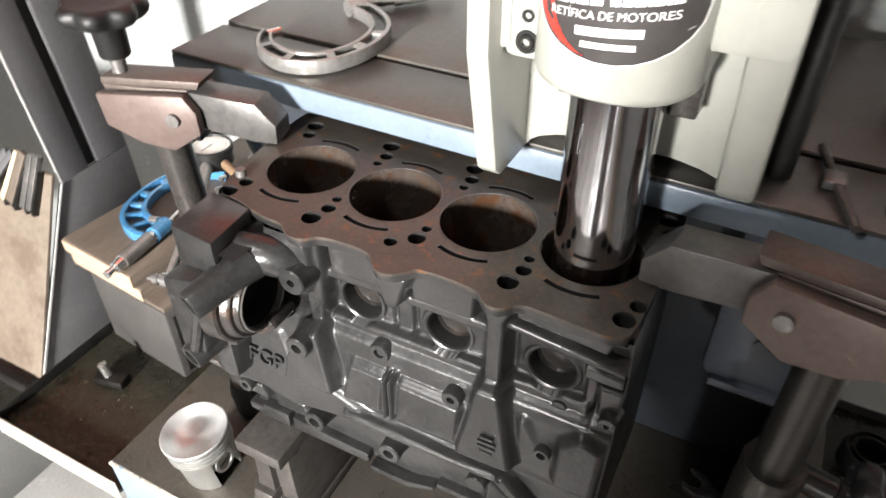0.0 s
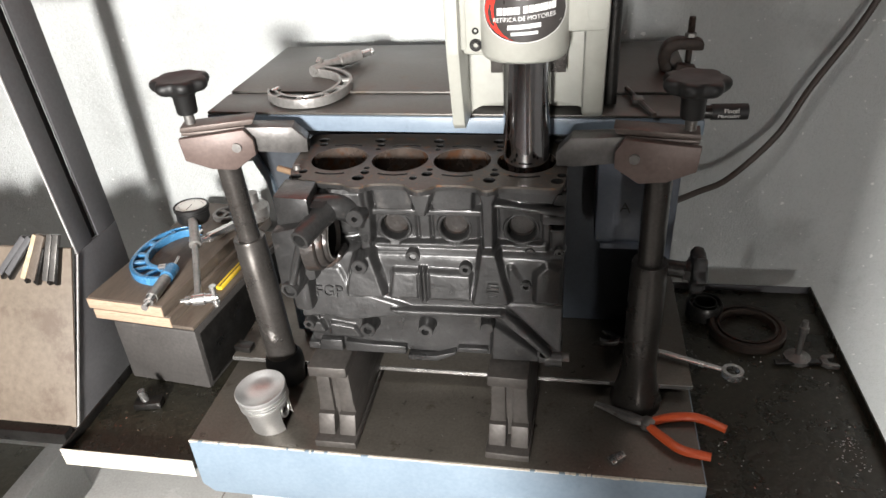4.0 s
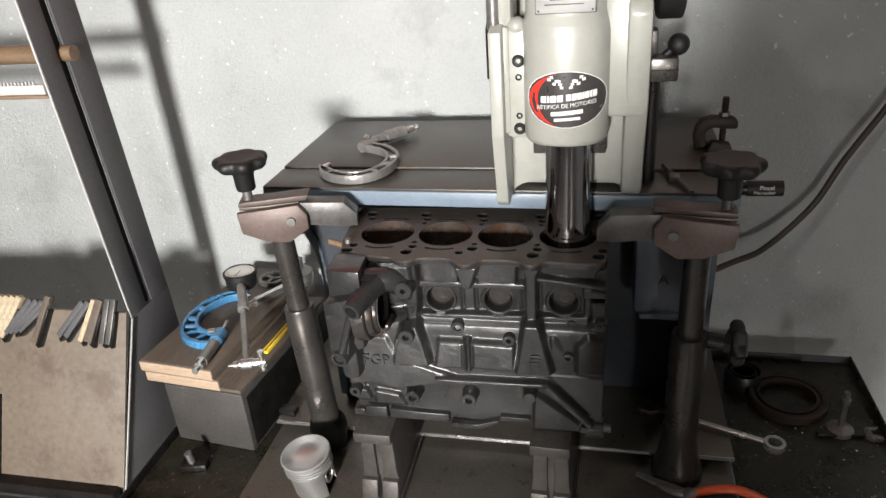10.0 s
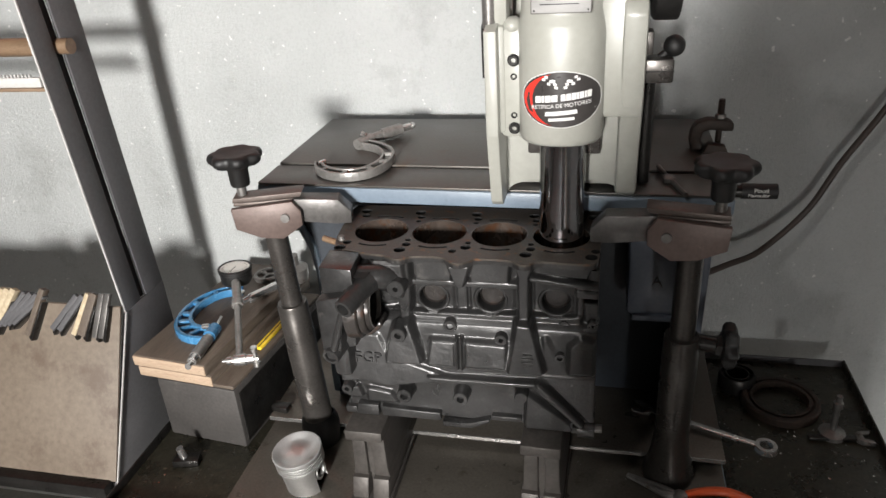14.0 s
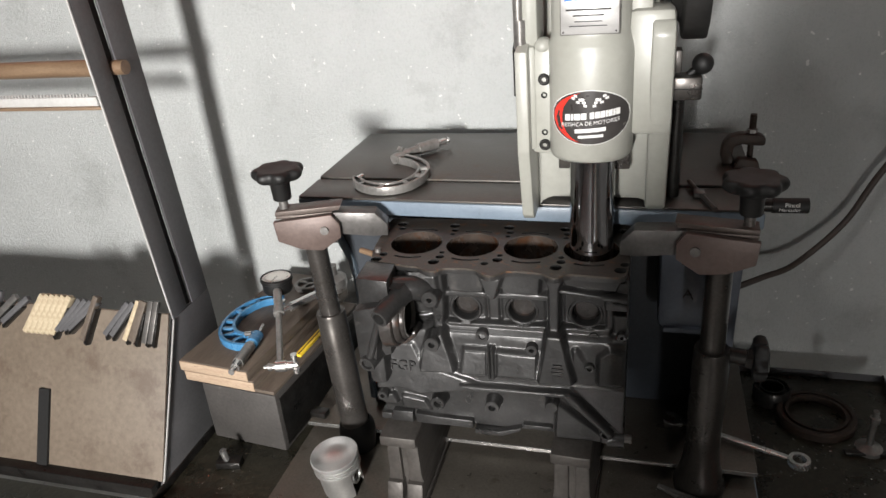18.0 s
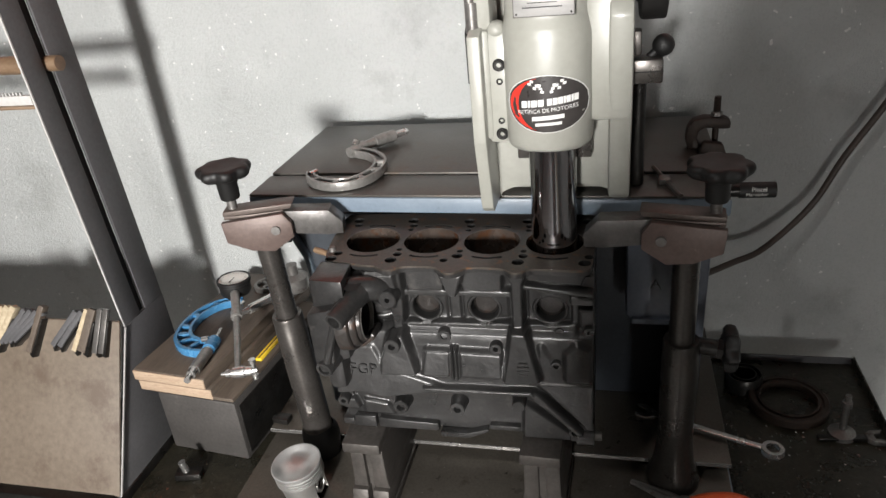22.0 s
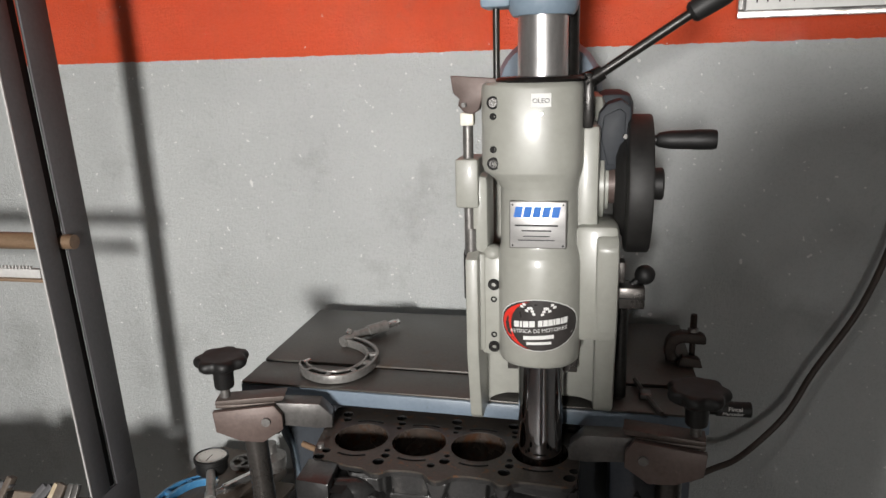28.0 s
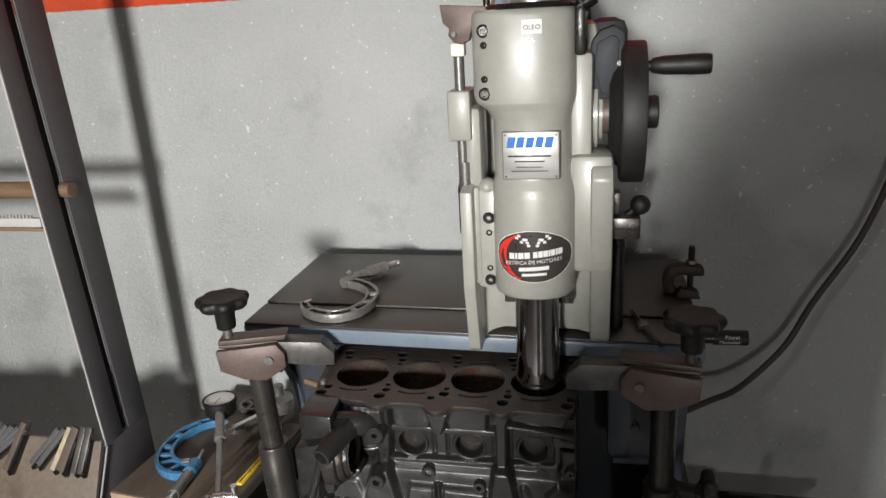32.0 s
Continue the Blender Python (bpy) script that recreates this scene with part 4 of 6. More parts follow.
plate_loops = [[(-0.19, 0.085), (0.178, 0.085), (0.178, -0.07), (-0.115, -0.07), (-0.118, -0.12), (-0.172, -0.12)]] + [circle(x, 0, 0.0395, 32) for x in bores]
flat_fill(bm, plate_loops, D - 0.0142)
put("jacket_shade_sheet", bm, M_HOLE, BLOCK)
for x in bores:
    bm = bmn()
    rod(bm, (x, 0, D), (x, 0, D - 0.135), 0.0388, seg=56, caps=False)
    bmesh.ops.reverse_faces(bm, faces=bm.faces)
    put("cylinder_bore", bm, M_BORE, BLOCK, "oily bore wall with rust streaks")
    bm = bmn()
    lathe(bm, [(0.0388, 0.0), (0.0400, 0.0012)], 56, Matrix.Translation((x, 0, D - 0.0009)))
    put("bore_lip", bm, M_DULL, BLOCK)
# outer casting: back wall, ends, and the moulded front wall
bm = bmn()
box(bm, -0.182, 0.181, 0.072, 0.086, 0.85, 1.106, 0.003)
for x0 in (-0.183, 0.167):
    prism(bm, [(-0.060, 1.106), (-0.050, 1.04), (-0.066, 1.00), (-0.080, 0.93), (-0.070, 0.850), (0.080, 0.850), (0.080, 1.106)], "x", x0, x0 + 0.0155, 0.002)
box(bm, -0.17, 0.17, -0.045, 0.075, 0.93, 0.94)
put("casting", bm, M_CAST, BLOCK, "rough dark cast-iron body")


def poly_gap(X, Z, pts):
    """Signed distance from a polygon in the wall's plane."""
    best = np.full(X.shape, 1e9)
    odd = np.zeros(X.shape, bool)
    for (ax, az), (bx, bz) in zip(pts, pts[1:] + pts[:1]):
        ex, ez = bx - ax, bz - az
        u = np.clip(((X - ax) * ex + (Z - az) * ez) / (ex * ex + ez * ez), 0, 1)
        best = np.minimum(best, (X - ax - u * ex) ** 2 + (Z - az - u * ez) ** 2)
        if az != bz:
            odd ^= ((az > Z) != (bz > Z)) & (X < ex * (Z - az) / ez + ax)
    return np.where(odd, -1.0, 1.0) * np.sqrt(best)


def swell(H, gap, top, fillet, k=0.003):
    """Raises the wall to a given proudness over a shape, with filleted sides."""
    s = np.clip(1 - gap / fillet, 0, 1)
    s = s * s * (3 - 2 * s)
    h = H + (top - H) * s
    d = np.clip(0.5 + 0.5 * (h - H) / k, 0, 1)
    return H + (h - H) * d + k * d * (1 - d) * s


nx, nz = 304, 214
gx, gz = np.linspace(-0.1825, 0.1815, nx), np.linspace(0.849, 1.1115, nz)
X, Z = np.meshgrid(gx, gz)
prof_z = [0.849, 0.885, 0.905, 0.926, 0.938, 0.955, 0.985, 1.010, 1.019, 1.029, 1.075, 1.098, 1.112]
prof_h = [0.0725, 0.0720, 0.0730, 0.0775, 0.0860, 0.0850, 0.0805, 0.0770, 0.0740, 0.0510, 0.0500, 0.0560, 0.0720]
H = np.interp(Z, prof_z, prof_h)
H = (np.roll(H, 2, 0) + np.roll(H, -2, 0) + H + np.roll(H, 4, 0) + np.roll(H, -4, 0)) / 5
H[:5] = 0.0725
H[-5:] = np.interp(Z[-5:], prof_z, prof_h)
for bx in bores:  # the cylinder barrels swell through the jacket wall
    bulge = np.sqrt(np.maximum(0.0625 ** 2 - (X - bx) ** 2, 0.0460 ** 2))
    H = np.where(Z > 1.025, np.maximum(H, H + (bulge - H) * np.clip((Z - 1.025) / 0.012, 0, 1)), H)
forms = [
    # under the deck: jacket pads
    ([(-0.064, 1.112), (-0.014, 1.112), (-0.016, 1.082), (-0.062, 1.082)], 0.0715, 0.005), ([(0.012, 1.112), (0.064, 1.112), (0.062, 1.083), (0.014, 1.083)], 0.0715, 0.005),
    ([(0.100, 1.112), (0.172, 1.112), (0.166, 1.094), (0.100, 1.100)], 0.071, 0.005), ([(-0.118, 1.106), (-0.082, 1.106), (-0.078, 1.075), (-0.085, 1.058), (-0.112, 1.07)], 0.083, 0.014),
    # scallop columns under the head bolts
    ([(0.075, 1.108), (0.095, 1.108), (0.090, 1.095), (0.0895, 1.015), (0.079, 1.015), (0.079, 1.095)], 0.0775, 0.006),
    ([(-0.014, 1.108), (0.012, 1.108), (0.003, 1.078), (-0.005, 1.078)], 0.083, 0.006), ([(-0.098, 1.108), (-0.074, 1.108), (-0.074, 1.05), (-0.079, 1.015), (-0.086, 1.015), (-0.090, 1.06)], 0.076, 0.007),
    ([(-0.0085, 1.075), (0.0035, 1.075), (0.0035, 1.028), (-0.0085, 1.028)], 0.0585, 0.004), ([(0.156, 1.078), (0.162, 1.078), (0.162, 0.99), (0.156, 0.99)], 0.064, 0.004),
    # long ribs
    ([(-0.073, 1.0775), (0.076, 1.0785), (0.076, 1.0725), (-0.073, 1.0715)], 0.0685, 0.0045), ([(0.090, 1.0905), (0.181, 1.0795), (0.181, 1.0755), (0.090, 1.0865)], 0.0705, 0.0045),
    ([(-0.070, 1.026), (0.075, 1.029), (0.075, 1.021), (-0.070, 1.018)], 0.0690, 0.005), ([(0.094, 1.029), (0.158, 1.030), (0.158, 1.022), (0.094, 1.022)], 0.0680, 0.005),
    ([(0.154, 1.074), (0.181, 1.071), (0.181, 1.063), (0.154, 1.064)], 0.0700, 0.004), ([(0.166, 1.050), (0.181, 1.050), (0.181, 1.010), (0.168, 1.012)], 0.0640, 0.005),
    # collars round the core plugs
    ([(-0.071, 1.072), (-0.017, 1.072), (-0.017, 1.024), (-0.071, 1.024)], 0.0575, 0.006), ([(0.011, 1.073), (0.066, 1.073), (0.066, 1.026), (0.011, 1.026)], 0.0575, 0.006),
    ([(0.099, 1.078), (0.152, 1.073), (0.152, 1.026), (0.099, 1.026)], 0.0575, 0.006),
    # crankcase panels
    ([(-0.048, 0.957), (-0.014, 0.958), (-0.014, 0.990), (-0.043, 0.990)], 0.0915, 0.009, 0.20, 0.972), ([(0.006, 0.958), (0.058, 0.958), (0.058, 0.989), (0.006, 0.990)], 0.0915, 0.009, 0.20, 0.972),
    ([(-0.0085, 0.950), (-0.0072, 0.950), (-0.0072, 0.998), (-0.0085, 0.998)], 0.0945, 0.0026), ([(-0.0022, 0.950), (-0.0009, 0.950), (-0.0009, 0.998), (-0.0022, 0.998)], 0.0945, 0.0026),
    ([(0.150, 0.958), (0.176, 0.958), (0.176, 0.999), (0.162, 1.004), (0.150, 0.994)], 0.0890, 0.010, 0.2, 0.978), ([(0.114, 0.950), (0.140, 0.950), (0.132, 0.968), (0.122, 0.985), (0.114, 1.000)], 0.0830, 0.009),
    # gussets
    ([(-0.108, 0.960), (-0.060, 0.962), (-0.068, 0.992), (-0.076, 1.018), (-0.096, 1.010), (-0.104, 0.985)], 0.0980, 0.008, 0.16, 0.985), ([(0.066, 0.955), (0.110, 0.957), (0.100, 0.995), (0.093, 1.024), (0.077, 1.024), (0.073, 0.995)], 0.0950, 0.008, 0.16, 0.985),
    # the lettered pad and its swoop towards the sump
    ([(-0.182, 0.990), (-0.126, 0.990), (-0.112, 0.958), (-0.074, 0.948), (-0.038, 0.938), (-0.020, 0.930), (-0.040, 0.926), (-0.075, 0.922), (-0.112, 0.915), (-0.150, 0.922), (-0.182, 0.918)], 0.0885, 0.008, 0.17, 0.958),
    # flange ridge, its diagonal and the flat web at the end
    ([(-0.050, 0.9355), (0.100, 0.9375), (0.104, 0.9335), (-0.034, 0.9300)], 0.0985, 0.0035), ([(0.100, 0.9375), (0.106, 0.9365), (0.168, 0.870), (0.163, 0.867), (0.100, 0.930)], 0.0965, 0.004),
    ([(0.112, 0.944), (0.181, 0.944), (0.181, 0.872), (0.176, 0.872)], 0.0865, 0.006), ([(0.090, 0.906), (0.150, 0.858), (0.150, 0.850), (0.088, 0.850)], 0.0840, 0.007),
    ([(-0.182, 0.895), (-0.166, 0.895), (-0.160, 0.880), (-0.182, 0.880)], 0.082, 0.004), ([(-0.150, 0.890), (-0.118, 0.885), (-0.110, 0.872), (-0.150, 0.872)], 0.0785, 0.008),
]
for pts, top_h, fillet, *lean in forms:
    H = swell(H, poly_gap(X, Z, pts), top_h + (lean[0] * (lean[1] - Z) if lean else 0.0), fillet)
for px_, pz_ in ((-0.044, 1.048), (0.038, 1.049), (0.1265, 1.050)):
    H = np.where((X - px_) ** 2 + (Z - pz_) ** 2 < 0.0215 ** 2, 0.026, H)
me = bpy.data.meshes.new("front_wall")
me.from_pydata([(float(x), float(-h), float(z)) for x, h, z in zip(X.ravel(), H.ravel(), Z.ravel())], [],
               [(r * nx + c, r * nx + c + 1, (r + 1) * nx + c + 1, (r + 1) * nx + c) for r in range(nz - 1) for c in range(nx - 1)])
me.materials.append(M_CAST)
me.polygons.foreach_set("use_smooth", [True] * len(me.polygons))
fw = new("front_wall", me)
fw.parent = BLOCK
fw.matrix_parent_inverse = BLOCK.matrix_world.inverted()
tagged(fw, "grey cast front wall with ribs and bulges")


def lump(name, pts, axis, a0, a1, bev=0.004, label=""):
    return put(name, prism(bmn(), pts, axis, a0, a1, bev), M_CAST, BLOCK, label)


def boss(x, z, r, y0, y1, hole=0.5):
    bm = bmn()
    m = Matrix.Translation((x, y0, z)) @ Matrix.Rotation(radians(90), 4, "X")
    h = y0 - y1
    lathe(bm, [(r * 1.25, 0), (r, h * 0.6), (r, h - 0.0015), (r * 0.9, h), (r * hole, h), (r * hole * 0.9, h - 0.010), (0, h - 0.010)], 20, m)
    b = put("boss", bm, M_CAST, BLOCK)
    if hole > 0.3:
        bm = bmn()
        lathe(bm, [(r * hole * 0.98, h - 0.0005), (r * hole * 0.85, h - 0.008), (0, h - 0.008)], 14, m)
        put("threaded_hole", bm, M_HOLE, b)
    return b


# core plugs
for x, z in ((-0.044, 1.048), (0.038, 1.049), (0.1265, 1.050)):
    m = Matrix.Translation((x, -0.0475, z)) @ Matrix.Rotation(radians(90), 4, "X")
    bm = bmn()
    lathe(bm, [(0.0275, 0.004), (0.0250, 0.0100), (0.0228, 0.0135), (0.0210, 0.0138), (0.0196, 0.0130), (0.0186, 0.010)], 36, m)
    ring = put("core_plug_ring", bm, M_CAST, BLOCK)
    bm = bmn()
    lathe(bm, [(0.0186, 0.011), (0.0184, -0.0042)], 32, m)
    put("plug_recess", bm, M_HOLE, ring)
    bm = bmn()
    lathe(bm, [(0.0184, -0.0038), (0.0168, -0.0005), (0.0152, -0.0034), (0, -0.0034)], 32, m)
    put("core_plug", bm, M_CASTRUST, ring, "dull pressed steel core plug")
# crankcase panels, gussets, bosses
boss(-0.087, 1.008, 0.0112, -0.078, -0.104, 0.45)
boss(-0.086, 1.078, 0.0125, -0.066, -0.097, 0.30)
boss(-0.018, 1.013, 0.0098, -0.06, -0.0800, 0.5)
boss(0.054, 1.001, 0.0088, -0.06, -0.0880, 0.42)
boss(0.134, 0.978, 0.0070, -0.07, -0.088, 0.55)
boss(0.138, 1.020, 0.0065, -0.055, -0.070, 0.0)
boss(0.176, 1.022, 0.0075, -0.055, -0.072, 0.3)
boss(-0.090, 0.897, 0.0115, -0.07, -0.096, 0.5)
boss(-0.006, 0.900, 0.0110, -0.07, -0.096, 0.5)
boss(0.081, 0.910, 0.0095, -0.07, -0.094, 0.0)
boss(-0.180, 0.897, 0.0085, -0.07, -0.09, 0.45)
lump("sump_rail", [(-0.190, 0.846), (-0.172, 0.846), (-0.172, 0.858), (-0.190, 0.858)], "y", -0.081, -0.055, 0.002)
lump("sump_rail", [(-0.173, 0.846), (-0.136, 0.846), (-0.136, 0.866), (-0.169, 0.866)], "y", -0.083, -0.055, 0.002)
lump("sump_rail", [(-0.132, 0.846), (-0.04, 0.846), (-0.04, 0.860), (-0.09, 0.861), (-0.132, 0.864)], "y", -0.082, -0.055, 0.002)
lump("sump_rail", [(-0.038, 0.838), (0.004, 0.838), (0.034, 0.852), (0.034, 0.858), (0.002, 0.847), (-0.038, 0.847)], "y", -0.084, -0.055, 0.002)
lump("sump_rail", [(0.036, 0.856), (0.08, 0.856), (0.08, 0.864), (0.036, 0.864)], "y", -0.082, -0.055, 0.002)
lump("sump_rail", [(0.15, 0.846), (0.184, 0.846), (0.184, 0.88), (0.158, 0.88)], "y", -0.084, -0.055, 0.003)
boss(0.158, 0.870, 0.0085, -0.08, -0.094, 0.6)
# raised casting marks
t = lettering("cast_letters", "FGP", 0.024, pose(-0.140, -0.0905, 0.958, 80, 0, 1), M_CAST, BLOCK, 0.0016)
t.matrix_parent_inverse = BLOCK.matrix_world.inverted()
bm = bmn()
for x0, w in ((-0.158, 0.006), (-0.150, 0.008), (-0.138, 0.006), (-0.128, 0.009), (-0.115, 0.007), (-0.090, 0.010)):
    box(bm, x0, x0 + w, -0.0905, -0.086, 0.926, 0.937, 0.001)
for i in range(4):
    box(bm, 0.082 + 0.002 * abs(i - 1.5), 0.100 - 0.002 * abs(i - 1.5), -0.0985, -0.096, 0.966 + 0.006 * i, 0.969 + 0.006 * i, 0.0008)
tagged(put("cast_marks", bm, M_CAST, BLOCK, "raised casting marks"), kind="stuff")
# pump housing at the front end
bm = bmn()
prism(bm, [(-0.183, -0.1185), (-0.137, -0.1225), (-0.141, -0.06), (-0.188, -0.06)], "z", 1.070, 1.1045, 0.004)
prism(bm, [(-0.186, 1.078), (-0.152, 1.086), (-0.138, 1.086), (-0.150, 1.05), (-0.157, 1.005), (-0.162, 0.984), (-0.181, 0.982), (-0.186, 1.0)], "y", -0.139, -0.06, 0.005)
box(bm, -0.188, -0.142, -0.118, -0.03, 0.990, 1.085, 0.010)
box(bm, -0.187, -0.158, -0.112, -0.03, 0.935, 1.00, 0.010)
put("pump_housing", bm, M_CAST, BLOCK, "cast pump housing")
bm = bmn()
tube(bm, [(-0.145, -0.092, 1.090), (-0.122, -0.090, 1.092), (-0.104, -0.082, 1.088), (-0.094, -0.07, 1.076)], 0.0175, 20)
put("water_passage", bm, M_CAST, BLOCK, "rounded cast water passage")
for nm, p0, p1, r in (("screw_boss", (-0.124, -0.098, 1.089), (-0.141, -0.154, 1.077), 0.0135), ("screw_boss", (-0.160, -0.07, 1.004), (-0.173, -0.144, 0.993), 0.0125)):
    bm = bmn()
    d = (Vector(p1) - Vector(p0))
    m = Matrix.Translation(p0) @ d.to_track_quat("Z", "Y").to_matrix().to_4x4()
    L = d.length
    lathe(bm, [(r * 1.30, 0), (r * 1.12, L * 0.35), (r * 1.02, L * 0.7), (r, L - 0.003), (r * 0.93, L), (r * 0.66, L), (r * 0.60, L - 0.018), (0, L - 0.018)], 28, m)
    b = put(nm, bm, M_CAST, BLOCK)
    bm = bmn()
    lathe(bm, [(r * 0.645, L - 0.0008), (r * 0.585, L - 0.017), (0, L - 0.017)], 18, m)
    put("screw_hole", bm, M_HOLE, b)
bm = bmn()
m = Matrix.Translation((-0.137, -0.101, 1.052)) @ Vector((1, 0.06, 0.03)).to_track_quat("Z", "Y").to_matrix().to_4x4()
lathe(bm, [(0.044, -0.012), (0.0435, 0.004), (0.0415, 0.006), (0.0385, 0.0065), (0.0375, 0.012), (0.0355, 0.0145), (0.0325, 0.0150), (0.0315, 0.0195), (0.0300, 0.0205)], 44, m)
seal = put("seal_housing", bm, M_CASTRUST, BLOCK, "rust-stained stepped seal housing")
bm = bmn()
lathe(bm, [(0.0302, 0.0204), (0.0292, 0.0216), (0.0275, 0.0210), (0.0265, 0.0160)], 44, m)
put("seal_ring", bm, M_DULL, seal, "bare machined ring")
bm = bmn()
lathe(bm, [(0.0267, 0.0170), (0.0255, -0.006), (0, -0.006)], 36, m)
put("seal_bore", bm, M_HOLE, seal)
bm = bmn()
tube(bm, [(-0.146, -0.139, 1.070), (-0.154, -0.140, 1.045), (-0.164, -0.140, 1.015), (-0.170, -0.138, 0.996)], 0.0055, 10)
put("housing_rib", bm, M_CAST, BLOCK)
bm = bmn()
prism(bm, [(-0.176, 0.992), (-0.158, 1.030), (-0.132, 1.020), (-0.112, 1.030), (-0.106, 1.022), (-0.124, 1.006), (-0.150, 0.996)], "y", -0.104, -0.07, 0.006)
put("housing_rib", bm, M_CASTRUST, BLOCK)
# dowel on the left of the deck
bm = bmn()
rod(bm, (-0.178, -0.036, 1.112), (-0.178, -0.036, 1.126), 0.006, 0.0045, 14)
put("dowel_ring", bm, M_DULL, BLOCK)
bm = bmn()
rod(bm, (-0.187, -0.030, 1.112), (-0.212, -0.020, 1.113), 0.0045, seg=12)
put("copper_plug", bm, M_COPPER, BLOCK, "copper-coloured plug")
bm = bmn()
rod(bm, (0.160, -0.080, 0.8555), (0.184, -0.080, 0.8555), 0.0135, seg=24)
bo = put("side_boss", bm, M_CAST, BLOCK)
bm = bmn()
rod(bm, (0.182, -0.080, 0.8570), (0.194, -0.080, 0.8570), 0.0062, seg=18)
put("side_bolt", bm, M_DULL, bo)


# ---- support blocks ----
def support(x, label):
    ob = thing("support_block", label, "support block", (x, -0.01, 0.7004), group="support blocks under the engine")
    part("cap", box(bmn(), -0.029, 0.029, -0.112, 0.10, 0.126, 0.1445, 0.0025), M_SUPPORT, ob)
    # two cast ribs that widen downwards, with a groove between them, and a sloping toe under each
    for s in (-1, 1):
        bm = bmn()
        rib = [(s * 0.005, 0.127), (s * 0.0255, 0.127), (s * 0.0270, 0.060), (s * 0.0300, 0.043), (s * 0.005, 0.043)]
        prism(bm, rib, "y", -0.096, 0.09, 0.0022)
        part("rib", bm, M_SUPPORT, ob)
        bm = bmn()
        prism(bm, [(-0.104, 0.046), (-0.114, 0.012), (0.10, 0.012), (0.10, 0.046)], "x", min(s * 0.0035, s * 0.0295), max(s * 0.0035, s * 0.0295), 0.002)
        part("toe", bm, M_SUPPORT, ob)
    part("web", box(bmn(), -0.006, 0.006, -0.088, 0.08, 0.012, 0.1265), M_SUPPORT, ob)
    part("foot", box(bmn(), -0.0325, 0.0325, -0.129, 0.11, 0.0, 0.0130, 0.0022), M_SUPPORT, ob)
    return ob


sup = support(-0.152, "forged steel H-section support block under the engine")
copy_thing(sup, pose(0.114, -0.006, 0.7004, 0, 0, -2))


# ---- hold-down clamps ----
def star_knob(parent, x, y, z, R=0.0405):
    bm = bmn()
    n, seg = 7, 84
    prof = [(0.40, 0.0020), (0.62, 0.0020), (0.84, 0.0040), (0.955, 0.0080), (1.0, 0.0125), (0.985, 0.0165), (0.93, 0.0195), (0.84, 0.0210), (0.70, 0.0208), (0.50, 0.0195), (0.25, 0.0190)]
    rings = []
    for f, h in prof:
        ring = []
        for i in range(seg):
            a = 2 * math.pi * i / seg
            dip = 0.165 * (0.5 - 0.5 * math.cos(n * a + 0.6)) ** 1.3 * max(0.0, (f - 0.45) / 0.55)
            ring.append(bm.verts.new((x + R * f * (1 - dip) * math.cos(a), y + R * f * (1 - dip) * math.sin(a), z + h)))
        rings.append(ring)
    for r0, r1 in zip(rings, rings[1:]):
        for i in range(seg):
            bm.faces.new((r0[i], r0[(i + 1) % seg], r1[(i + 1) % seg], r1[i]))
    bm.faces.new(rings[0][::-1])
    bm.faces.new(rings[-1])
    k = put("star_knob", bm, M_BLACK, parent, "black plastic star knob")
    bm = bmn()
    lathe(bm, [(0.0130, -0.030), (0.0142, -0.028), (0.0150, -0.006), (0.022, 0.004)], 24, Matrix.Translation((x, y, z)))
    put("knob_hub", bm, M_BLACK, k)
    return k


